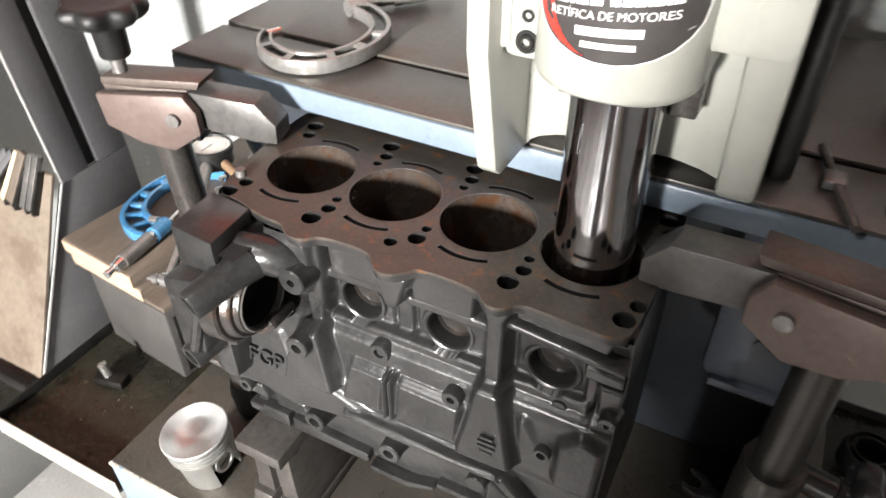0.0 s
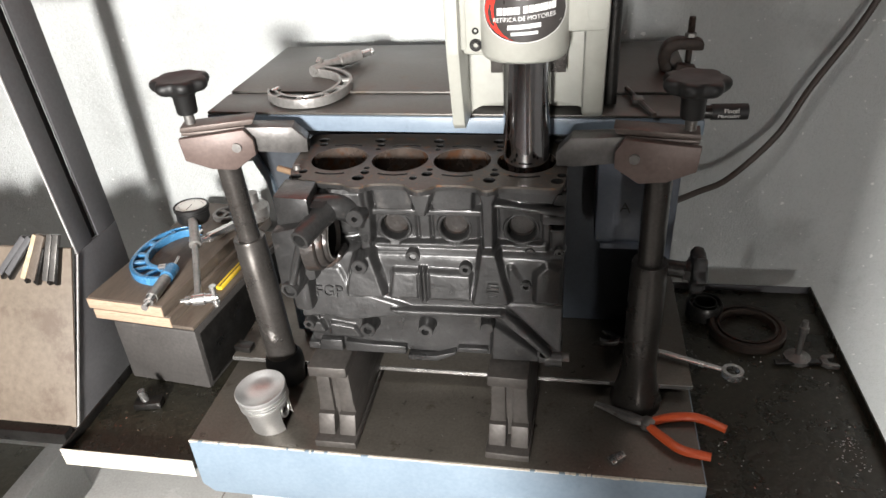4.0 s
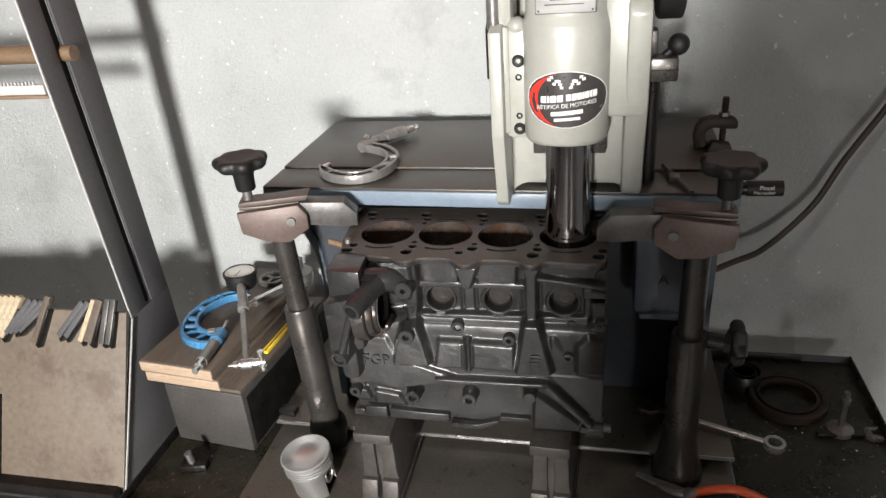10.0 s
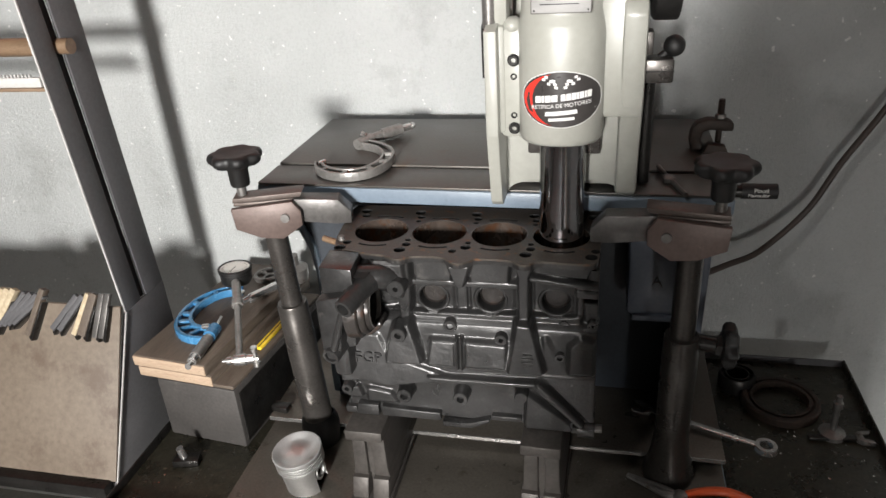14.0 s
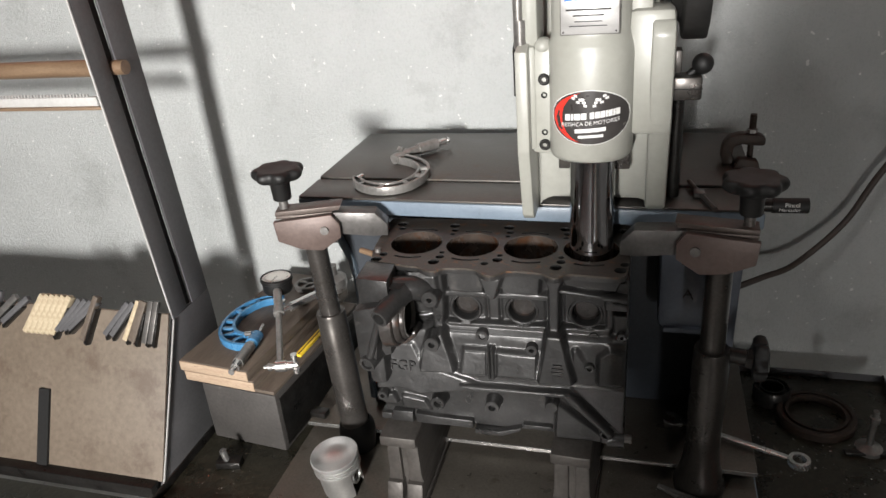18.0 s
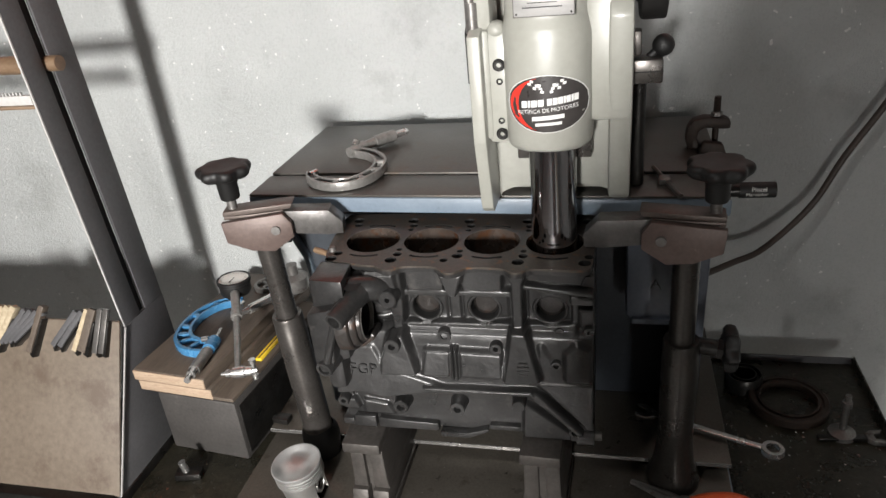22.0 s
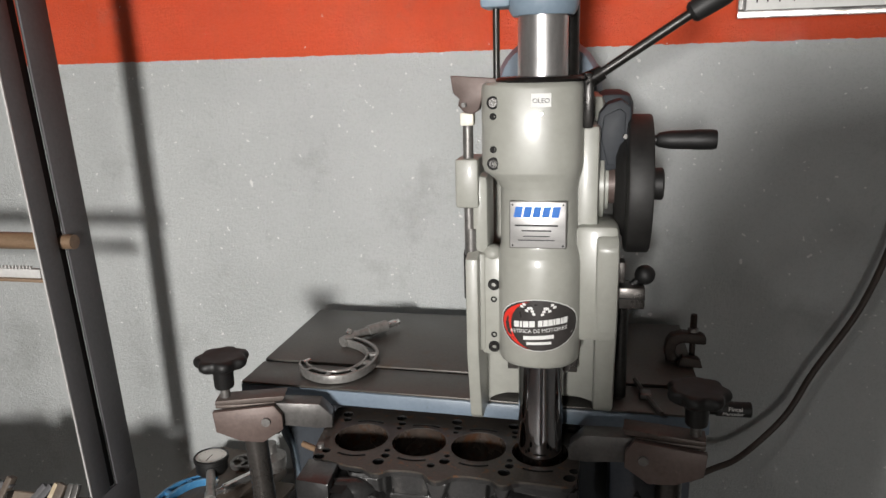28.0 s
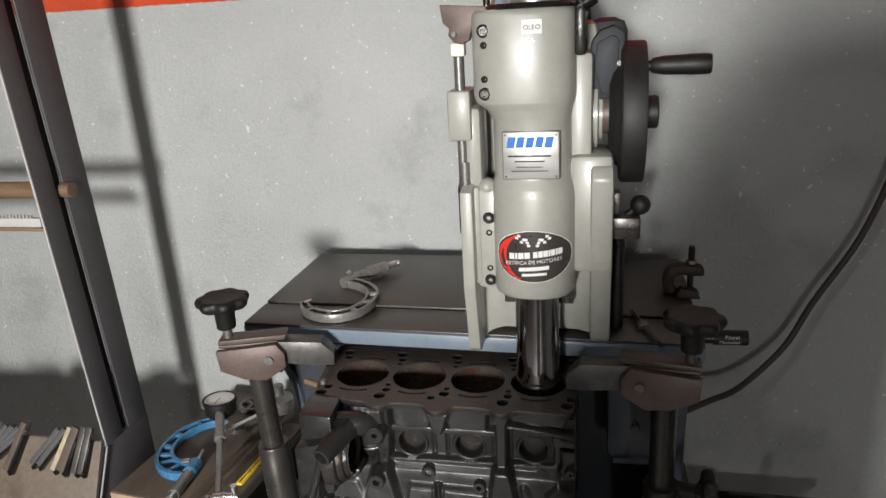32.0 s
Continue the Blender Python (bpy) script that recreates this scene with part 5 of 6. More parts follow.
def clamp(side, stem, tip, base, rod_r, tube_r, label):
    sx, sy = stem
    ob = thing_at("hold_down_clamp", label, "clamp", (base[0], base[1], base[2]), "hold-down clamps")
    d = Vector((tip[0] - sx, tip[1] - sy, 0)).normalized()
    n = Vector((-d.y, d.x, 0))
    if n.y > 0:
        n = -n
    L = math.hypot(tip[0] - sx, tip[1] - sy)
    m = Matrix(((d.x, -n.x, 0, sx), (d.y, -n.y, 0, sy), (0, 0, 1, 0), (0, 0, 0, 1)))
    # cheek plates either side of the lever
    prof = [(-0.012, 1.128), (-0.015, 1.160), (0.075, 1.166), (0.086, 1.150), (0.086, 1.128), (0.055, 1.108), (0.022, 1.112)]
    for a, b in ((-0.026, -0.016), (0.016, 0.026)):
        put("cheek_plate", prism(bmn(), prof, "y", a, b, 0.0015, m), M_CLAMP, ob, "brown painted cheek plate")
    put("clamp_core", prism(bmn(), [(0.02, 1.115), (0.02, 1.145), (0.075, 1.150), (0.078, 1.115)], "y", -0.0155, 0.0155, 0.001, m), M_DARK, ob)
    bm = bmn()
    prism(bm, [(0.074, 1.1655), (L - 0.014, 1.1600), (L + 0.004, 1.1400), (L + 0.003, 1.1215), (L - 0.02, 1.1215), (0.078, 1.1300)], "y", -0.0150, 0.0150, 0.0012, m)
    put("lever_arm", bm, M_ARM, ob, "grey forged lever arm")
    bm = bmn()
    prism(bm, [(-0.013, 1.1655), (-0.012, 1.1725), (0.090, 1.1765), (0.086, 1.1690), (0.040, 1.1670)], "y", -0.0155, 0.0155, 0.0008, m)
    put("lever_plate", bm, M_LEVER, ob, "brown steel lever plate")
    bm = bmn()
    prism(bm, [(-0.013, 1.1600), (-0.012, 1.1650), (0.030, 1.1650), (0.076, 1.1670), (0.070, 1.1600), (0.02, 1.1580)], "y", -0.0140, 0.0140, 0.0008, m)
    put("lever_wedge", bm, M_LEVER, ob)
    bm = bmn()
    p = m @ Vector((0.062, 0, 1.142))
    rod(bm, p - Vector(n) * -0.030, p + Vector(n) * -0.030, 0.0065, seg=18)
    put("pivot_pin", bm, M_DULL, ob)
    bm = bmn()
    rod(bm, (sx, sy, 1.128), (sx, sy, 1.212), 0.0072, seg=18)
    put("screw", bm, M_DULL, ob)
    star_knob(ob, sx, sy, 1.218)
    # post
    topc = m @ Vector((0.042 if side < 0 else 0.030, 0, 0))
    b, t = Vector(base), Vector((topc.x, topc.y - (0.008 if side < 0 else 0.0), 1.118))
    ax = (t - b).normalized()
    H = (t - b).length
    mm = Matrix.Translation(b) @ ax.to_track_quat("Z", "Y").to_matrix().to_4x4()
    bm = bmn()
    lathe(bm, [(rod_r, 0.24), (rod_r, H)], 28, mm)
    put("post_rod", bm, M_POST if side < 0 else M_TUBE, ob)
    bm = bmn()
    if side < 0:
        prof = [(tube_r, 0.030), (tube_r, 0.258), (tube_r - 0.0006, 0.259), (tube_r - 0.0006, 0.284), (tube_r - 0.002, 0.288), (rod_r, 0.288)]
    else:
        prof = [(0.039, 0.0), (0.040, 0.012), (0.035, 0.026), (tube_r + 0.004, 0.05), (tube_r, 0.09), (tube_r, 0.245), (tube_r - 0.0008, 0.250), (tube_r - 0.0008, 0.272), (tube_r - 0.002, 0.276), (rod_r, 0.276)]
    lathe(bm, prof, 36, mm)
    put("post_tube", bm, M_POST if side < 0 else M_TUBE, ob)
    bm = bmn()
    if side < 0:
        lathe(bm, [(0, 0), (0.030, 0.0), (0.032, 0.026), (0.033, 0.034), (0.031, 0.048), (0.0248, 0.058)], 32, Matrix.Translation(b))
        put("post_foot", bm, M_BLACK, ob, "black round foot")
    return ob


clamp(-1, (-0.336, -0.006), (-0.187, 0.032), (-0.284, 0.012, 0.7004), 0.0168, 0.0247, "brown steel hold-down clamp gripping the block's end")
CR = clamp(1, (0.328, -0.019), (0.173, -0.003), (0.301, 0.012, 0.7004), 0.0172, 0.0255, "dark steel hold-down clamp on a stout post")
bm = bmn()
rod(bm, (0.315, 0.002, 0.962), (0.346, -0.002, 0.960), 0.012, seg=18)
rod(bm, (0.346, -0.002, 0.960), (0.354, -0.003, 0.959), 0.015, seg=6)
sk = put("side_screw", bm, M_DARK, CR)
bm = bmn()
rings = []
for x, f in ((0.350, 0.45), (0.354, 0.50), (0.355, 0.86), (0.359, 0.98), (0.365, 1.0), (0.371, 0.95), (0.374, 0.80), (0.375, 0.45)):
    rings.append([bm.verts.new((x, f * (0.0290 + 0.0045 * f * math.cos(6 * a)) * math.cos(a), 0.959 + f * (0.0290 + 0.0045 * f * math.cos(6 * a)) * math.sin(a))) for a in np.linspace(0, 2 * math.pi, 49)[:-1]])
for r0, r1 in zip(rings, rings[1:]):
    for i in range(48):
        bm.faces.new((r0[i], r1[i], r1[(i + 1) % 48], r0[(i + 1) % 48]))
bm.faces.new(rings[0])
bm.faces.new(rings[-1][::-1])
bmesh.ops.recalc_face_normals(bm, faces=bm.faces)
put("side_knob", bm, M_BLACK, sk, "black plastic side knob")

# ---- piston and loose parts on the bed ----
PIS = thing("piston", "bare aluminium piston standing on the bed", "piston", (-0.272, -0.092, 0.7004), (5, -4, 0))
bm = bmn()
lathe(bm, [(0.0335, 0.050), (0.0392, 0.050), (0.0392, 0.0535), (0.0368, 0.0537), (0.0368, 0.0557), (0.0392, 0.0559), (0.0392, 0.0590), (0.0368, 0.0592), (0.0368, 0.0612), (0.0392, 0.0614), (0.0392, 0.0645), (0.0365, 0.0647), (0.0365, 0.0675), (0.0392, 0.0677), (0.0402, 0.0720), (0.0402, 0.0745), (0.0390, 0.0755), (0.0375, 0.0748), (0.031, 0.0695), (0.022, 0.0655), (0.010, 0.0637), (0, 0.0633)], 56)
part("crown", bm, M_TURNED, PIS)
bm = bmn()
n = 56
ro = []
for z, rr in ((0.0505, 0.0385), (0.040, 0.0355), (0.022, 0.0345), (0.0, 0.034)):
    ro.append([bm.verts.new(((rr - (0.014 if z < 0.045 and abs(math.sin(2 * math.pi * i / n)) < 0.5 else 0.0)) * math.cos(2 * math.pi * i / n), rr * math.sin(2 * math.pi * i / n), z + (0.016 if z < 0.03 and abs(math.sin(2 * math.pi * i / n)) < 0.5 else 0))) for i in range(n)])
for a, b in zip(ro, ro[1:]):
    for i in range(n):
        bm.faces.new((a[i], b[i], b[(i + 1) % n], a[(i + 1) % n]))
bm.faces.new(ro[-1][::-1])
part("skirt", bm, M_TURNED, PIS)
for s in (-1, 1):
    bm = bmn()
    lathe(bm, [(0.015, 0), (0.015, 0.006), (0.011, 0.006), (0.0105, 0.0)], 24, Matrix.Translation((s * 0.0245, 0, 0.030)) @ Matrix.Rotation(radians(90 * s), 4, "Y"))
    part("pin_boss", bm, M_TURNED, PIS)
bm = bmn()
box(bm, -0.012, 0.012, -0.008, 0.008, 0.0, 0.006, 0.0015)
box(bm, -0.006, 0.010, -0.010, 0.002, 0.006, 0.014, 0.0015)
ob = solo("tool_bit", bm, M_STEEL, "small bright carbide tool bit on the bed", "tool bit")
ob.matrix_world = pose(0.267, -0.116, 0.7004, 0, 0, 35)
bm = bmn()
box(bm, -0.02, 0.012, -0.01, 0.01, 0, 0.012, 0.002)
ob = solo("clamp_key", bm, M_DARK, "small dark steel key on the slab", "key")
ob.matrix_world = pose(-0.372, 0.05, 0.7236, 0, 0, -8)

# ---- tools on the bed and in the trays ----
WR = thing("combination_wrench", "polished combination wrench lying across the slab", "wrench", (0.358, 0.094, 0.7236), (0, 0.5, -20.5))
bm = bmn()
prism(bm, [(-0.085, -0.006), (0.085, -0.005), (0.085, 0.005), (-0.085, 0.006)], "z", 0.006, 0.0115, 0.002)
part("shank", bm, M_STEEL, WR)
bm = bmn()
m = Matrix.Translation((0.101, 0, 0.002))
lathe(bm, [(0.0105, 0), (0.0165, 0), (0.0178, 0.004), (0.0165, 0.012), (0.0105, 0.012), (0.0098, 0.006), (0.0105, 0)], 24, m)
part("ring_end", bm, M_STEEL, WR)
bm = bmn()
jaw = [(-0.082, 0.006), (-0.092, 0.013), (-0.106, 0.017), (-0.120, 0.013), (-0.113, 0.007), (-0.103, 0.007), (-0.098, 0.002), (-0.099, -0.005), (-0.107, -0.009), (-0.117, -0.009), (-0.112, -0.016), (-0.096, -0.015), (-0.084, -0.007)]
prism(bm, jaw, "z", 0.002, 0.011, 0.0012)
part("open_end", bm, M_STEEL, WR)

PL = thing("long_nose_pliers", "long-nose pliers with orange-red grips", "pliers", (0.313, -0.046, 0.7006), (0, 0, -15))
bm = bmn()
tube(bm, [(-0.082, 0.018, 0.008), (-0.05, 0.012, 0.009), (-0.022, 0.006, 0.010), (0.004, -0.004, 0.010)], 0.005, 8, lambda t: 0.0024 + 0.006 * t)
part("jaw", bm, M_DULL, PL)
bm = bmn()
tube(bm, [(-0.082, 0.014, 0.008), (-0.05, 0.006, 0.009), (-0.022, -0.002, 0.010), (0.004, 0.002, 0.010)], 0.005, 8, lambda t: 0.0022 + 0.006 * t)
part("jaw", bm, M_DULL, PL)
bm = bmn()
lathe(bm, [(0.0105, 0.003), (0.011, 0.006), (0.011, 0.015), (0.006, 0.018), (0, 0.0182)], 20, Matrix.Translation((0.002, 0, 0)))
part("pivot", bm, M_DULL, PL)
bm = bmn()
tube(bm, [(0.008, 0.006, 0.010), (0.035, 0.026, 0.010), (0.07, 0.038, 0.010), (0.112, 0.030, 0.009)], 0.0066, 10, lambda t: 0.0062 + 0.001 * math.sin(3.1 * t))
part("grip", bm, M_ORANGE, PL, "orange-red plastic grip")
bm = bmn()
tube(bm, [(0.006, -0.006, 0.010), (0.030, -0.022, 0.010), (0.058, -0.036, 0.010), (0.098, -0.034, 0.009)], 0.0066, 10, lambda t: 0.0062 + 0.001 * math.sin(3.1 * t))
part("grip", bm, M_ORANGE, PL, "orange-red plastic grip")


def ring_thing(name, label, at, R, r, h, mat):
    bm = bmn()
    lathe(bm, [(r, 0), (R, 0), (R, h * 0.8), (R - 0.003, h), (R * 0.86, h), (R * 0.84, h * 0.7), (r * 1.12, h * 0.7), (r * 1.1, h), (r, h), (r, 0)], 40)
    ob = solo(name, bm, mat, label, "ring")
    ob.matrix_world = pose(*at)
    return ob


TZ = 0.6602
ring_thing("bearing_ring", "large rusty iron ring in the chip tray", (0.522, 0.265, TZ), 0.068, 0.048, 0.016, M_RUSTY)
ring_thing("collar_ring", "dark oily collar in the chip tray", (0.452, 0.315, TZ), 0.034, 0.02, 0.03, M_DARK)
bm = bmn()
lathe(bm, [(0.022, 0), (0.022, 0.008), (0.009, 0.012), (0.0055, 0.014), (0.0055, 0.060), (0.008, 0.061), (0.008, 0.072), (0.005, 0.073), (0.005, 0.085), (0, 0.085)], 18)
ob = solo("stud_bolt", bm, M_DULL, "steel stud bolt standing in the chip tray", "bolt")
ob.matrix_world = pose(0.592, 0.190, TZ)
OW = thing("open_wrench", "dull open-ended wrench in the chip tray", "wrench", (0.600, 0.178, TZ), (0, 0, 6))
bm = bmn()
prism(bm, [(-0.05, -0.006), (0.03, -0.006), (0.03, 0.006), (-0.05, 0.006)], "z", 0.002, 0.008, 0.0015)
part("shank", bm, M_DARK, OW)
bm = bmn()
prism(bm, [(0.028, 0.007), (0.036, 0.014), (0.056, 0.015), (0.052, 0.007), (0.040, 0.005), (0.040, -0.006), (0.052, -0.009), (0.055, -0.016), (0.036, -0.014), (0.028, -0.007)], "z", 0.0, 0.010, 0.001)
part("open_end", bm, M_DULL, OW)
# swarf
rng = random.Random(11)
bm = bmn()
for i in range(330):
    if i < 220:
        x, y = rng.uniform(0.405, 0.655), rng.uniform(-0.15, 0.2)
        z = TZ + 0.0008
    elif i < 280:
        x, y = 0.62 + rng.gauss(0, 0.014), -0.03 + rng.gauss(0, 0.03)
        x, z = min(x, 0.655), TZ + 0.0012
    else:
        x, y, z = rng.uniform(-0.61, -0.41), rng.uniform(-0.13, 0.02), 0.6398
    s = rng.uniform(0.0005, 0.0018)
    a, tl = rng.uniform(0, 6.28), rng.uniform(-0.6, 0.6)
    mtx = Matrix.Translation((x, y, z)) @ Matrix.Rotation(a, 4, "Z") @ Matrix.Rotation(tl, 4, "X")
    vs = [bm.verts.new(mtx @ Vector(p)) for p in ((-s, -s * 0.5, 0), (s, -s * 0.4, 0.0004), (s * 0.8, s * 0.5, 0), (-s, s * 0.5, 0.0006))]
    bm.faces.new(vs)
solo("swarf", bm, M_CHIPS, "scattered bright steel swarf on the trays", "swarf", "stuff")
bm = bmn()
for i in range(260):
    x, y, z = rng.uniform(-0.12, 0.38), rng.uniform(-0.14, 0.02), 0.7008
    s = rng.uniform(0.0003, 0.0008)
    mtx = Matrix.Translation((x, y, z)) @ Matrix.Rotation(rng.uniform(0, 6.28), 4, "Z")
    bm.faces.new([bm.verts.new(mtx @ Vector(p)) for p in ((-s, -s * 0.5, 0), (s, -s * 0.4, 0.0004), (s * 0.8, s * 0.5, 0), (-s, s * 0.5, 0.0003))])
solo("metal_dust", bm, M_CHIPS, "fine metal dust on the bed", "swarf", "stuff")
TN = thing("tee_bolt", "oily T-slot bolt with a bright stud in the tray", "bolt", (-0.545, -0.022, 0.6392), (0, 0, 12))
part("tee_nut", box(bmn(), -0.026, 0.022, -0.012, 0.012, 0, 0.014, 0.002), M_DARK, TN)
bm = bmn()
rod(bm, (-0.006, 0, 0.014), (-0.010, 0.0, 0.036), 0.0068, seg=14)
part("stud", bm, M_STEEL, TN)

# ---- items on the upper table ----
MIC = thing("outside_micrometer", "bare steel outside micrometer lying on the table", "micrometer", (-0.214, 0.180, 1.1647))
bow_out = [(-0.060, -0.052), (-0.055, -0.070), (-0.034, -0.095), (0.006, -0.110), (0.044, -0.095), (0.063, -0.055), (0.064, -0.010), (0.050, 0.024), (0.024, 0.050), (-0.010, 0.068)]
bow_in = [(-0.046, -0.054), (-0.040, -0.064), (-0.024, -0.078), (0.006, -0.086), (0.030, -0.074), (0.043, -0.046), (0.043, -0.014), (0.033, 0.010), (0.014, 0.032), (-0.016, 0.046)]


def eased(line, n=2):
    for _ in range(n):
        line = [line[0]] + [q for p0, p1 in zip(line, line[1:]) for q in ((0.75 * p0[0] + 0.25 * p1[0], 0.75 * p0[1] + 0.25 * p1[1]), (0.25 * p0[0] + 0.75 * p1[0], 0.25 * p0[1] + 0.75 * p1[1]))] + [line[-1]]
    return line


so, si = eased(bow_out), eased(bow_in)


def between(k):
    return [(i[0] + (o[0] - i[0]) * k, i[1] + (o[1] - i[1]) * k) for o, i in zip(so, si)]


for nm, k0, k1, z0, z1 in (("frame", 0.1, 0.9, 0.004, 0.0085), ("outer_rim", 0.78, 1.0, 0.0, 0.0135), ("inner_rim", 0.0, 0.2, 0.0, 0.0135)):
    bm = bmn()
    prism(bm, between(k1) + between(k0)[::-1], "z", z0, z1, 0.001 if nm != "frame" else 0)
    part(nm, bm, M_MIC if nm != "frame" else M_DARK, MIC, "bare steel bow frame")
for i0 in (8, 13, 18, 22, 26):
    bm = bmn()
    a0, a1 = between(0.2), between(0.8)
    prism(bm, [a0[i0], a1[i0], a1[i0 + 1], a0[i0 + 1]], "z", 0.0086, 0.0125)
    part("frame_rib", bm, M_MIC, MIC)
bm = bmn()
rod(bm, (-0.054, -0.054, 0.008), (-0.048, -0.040, 0.008), 0.0048, seg=14)
part("anvil", bm, M_STEEL, MIC)
bm = bmn()
rod(bm, (-0.020, 0.044, 0.009), (-0.004, 0.076, 0.011), 0.0095, seg=20)
rod(bm, (-0.004, 0.076, 0.011), (0.016, 0.100, 0.012), 0.0080, seg=20)
part("sleeve", bm, M_MIC, MIC)
bm = bmn()
rod(bm, (0.010, 0.093, 0.012), (0.036, 0.126, 0.0125), 0.0105, seg=22)
part("thimble", bm, M_MIC, MIC)
bm = bmn()
rod(bm, (0.036, 0.126, 0.0125), (0.050, 0.145, 0.0125), 0.0062, seg=16)
rod(bm, (0.050, 0.145, 0.0125), (0.054, 0.150, 0.0125), 0.0078, 0.0050, 16)
part("ratchet", bm, M_STEEL, MIC)
bm = bmn()
rod(bm, (-0.014, 0.060, 0.018), (-0.012, 0.066, 0.024), 0.006, seg=12)
part("lock_screw", bm, M_STEEL, MIC)
bm = bmn()
tube(bm, [(0.262, 0.152, 1.168), (0.274, 0.105, 1.168), (0.292, 0.045, 1.167)], 0.0035, 8)
box(bm, 0.266, 0.282, 0.092, 0.112, 1.1640, 1.172, 0.002)
solo("scriber", bm, M_DULL, "thin steel scriber with a collar on the table edge", "scriber")
CL = thing("tool_clamp", "rusty tool clamp with a threaded spindle on the table", "clamp", (0.350, 0.245, 1.1647))
bm = bmn()
hook = [(-0.034, 0.0), (-0.038, 0.016), (-0.036, 0.034), (-0.028, 0.046), (-0.012, 0.051), (0.018, 0.049), (0.026, 0.044), (0.026, 0.032), (0.012, 0.032), (-0.010, 0.034), (-0.019, 0.029), (-0.021, 0.016), (-0.016, 0.008), (0.014, 0.007), (0.022, 0.0)]
prism(bm, hook, "y", -0.011, 0.011, 0.003)
part("frame", bm, M_RUSTY, CL, "rust-brown forged hook frame")
part("jaw", prism(bmn(), [(-0.020, 0.0), (0.020, 0.0), (0.014, 0.014), (-0.012, 0.018)], "y", -0.030, -0.013, 0.002), M_RUSTY, CL)
bm = bmn()
rod(bm, (0.006, 0, 0.010), (0.006, 0, 0.080), 0.0048, seg=14)
for k in range(14):
    lathe(bm, [(0.0047, 0), (0.0056, 0.0008), (0.0047, 0.0016)], 14, Matrix.Translation((0.006, 0, 0.052 + 0.0018 * k)))
spin = part("spindle", bm, M_RUSTY, CL, "rusty threaded spindle")
bm = bmn()
lathe(bm, [(0.0050, 0), (0.0085, 0.0015), (0.0085, 0.007), (0.0050, 0.0085)], 6, Matrix.Translation((0.006, 0, 0.0495)))
part("nut", bm, M_DULL, spin)
MK = thing("marker_pen", "black marker pen resting on the table edge", "pen", (0.372, 0.120, 1.1330), (0, 0, 2))
bm = bmn()
rod(bm, (-0.05, 0, 0.0112), (0.004, 0, 0.0112), 0.0095, seg=18)
part("barrel", bm, M_DARK, MK)
bm = bmn()
rod(bm, (0.004, 0, 0.0112), (0.052, 0, 0.0112), 0.0112, seg=18)
part("cap", bm, M_BLACK, MK, "black cap with white print")
for word, size, dz, px in (("Pincel", 0.0085, 0.0042, 0.029), ("Marcador", 0.0075, -0.0028, 0.026)):
    tilt = math.asin(dz / 0.0112)
    lettering("cap_word", word, size, pose(px, -0.0115 * math.cos(tilt), 0.0112 + 0.0115 * math.sin(tilt), 90 - math.degrees(tilt), 0, 0), M_PAPER, MK, 0.0003)

# ---- wooden boards on a steel box ----
ROT = 6.0
BX = thing("steel_box", "grey steel box under stacked boards", "box", (-0.535, 0.040, 0.6392), (0, 0, -ROT))
part("body", box(bmn(), -0.088, 0.082, 0.0, 0.345, 0.0, 0.132, 0.004), M_BOX, BX)
part("lid_strip", box(bmn(), 0.030, 0.080, 0.002, 0.343, 0.1322, 0.140, 0.002), M_WOOD, BX, "dark oily wooden strip")
part("side_panel", box(bmn(), 0.0822, 0.0840, 0.01, 0.335, 0.01, 0.12, 0.0008), M_DARK, BX)
for k, (z0, dx) in enumerate(((0.7714, 0.003), (0.7966, 0.0))):
    bd = thing("board", "short oily board with a pale sawn end", "board", (-0.581 + dx, 0.045 - 0.004 * k, z0), (0, 0, -ROT), "stacked boards")
    part("plank", box(bmn(), -0.081, 0.081 - 0.004 * k, 0.003, 0.38, 0, 0.0235, 0.002), M_WOOD, bd)
    part("sawn_end", box(bmn(), -0.0805, 0.0805 - 0.004 * k, 0.0, 0.003, 0.0012, 0.0218, 0.0014), M_ENDGRAIN, bd, "pale sawn end")
BT = 0.8203
# blue micrometer
BM = thing("blue_micrometer", "bright blue outside micrometer with a steel thimble", "micrometer", (-0.575, 0.190, BT), (0, 0, 0))
blue_out = eased([(0.021, 0.107), (-0.020, 0.099), (-0.049, 0.070), (-0.061, 0.028), (-0.060, -0.020), (-0.044, -0.064), (-0.012, -0.089), (0.026, -0.096), (0.049, -0.086)])
blue_in = eased([(0.026, 0.092), (-0.008, 0.082), (-0.028, 0.056), (-0.036, 0.018), (-0.029, -0.018), (-0.010, -0.042), (0.010, -0.050), (0.028, -0.051), (0.044, -0.056)])


def bow_line(k):
    """A curve of the bow: 0 is the inner edge and 1 the outer edge."""
    return [(i[0] + (o[0] - i[0]) * k, i[1] + (o[1] - i[1]) * k) for o, i in zip(blue_out, blue_in)]


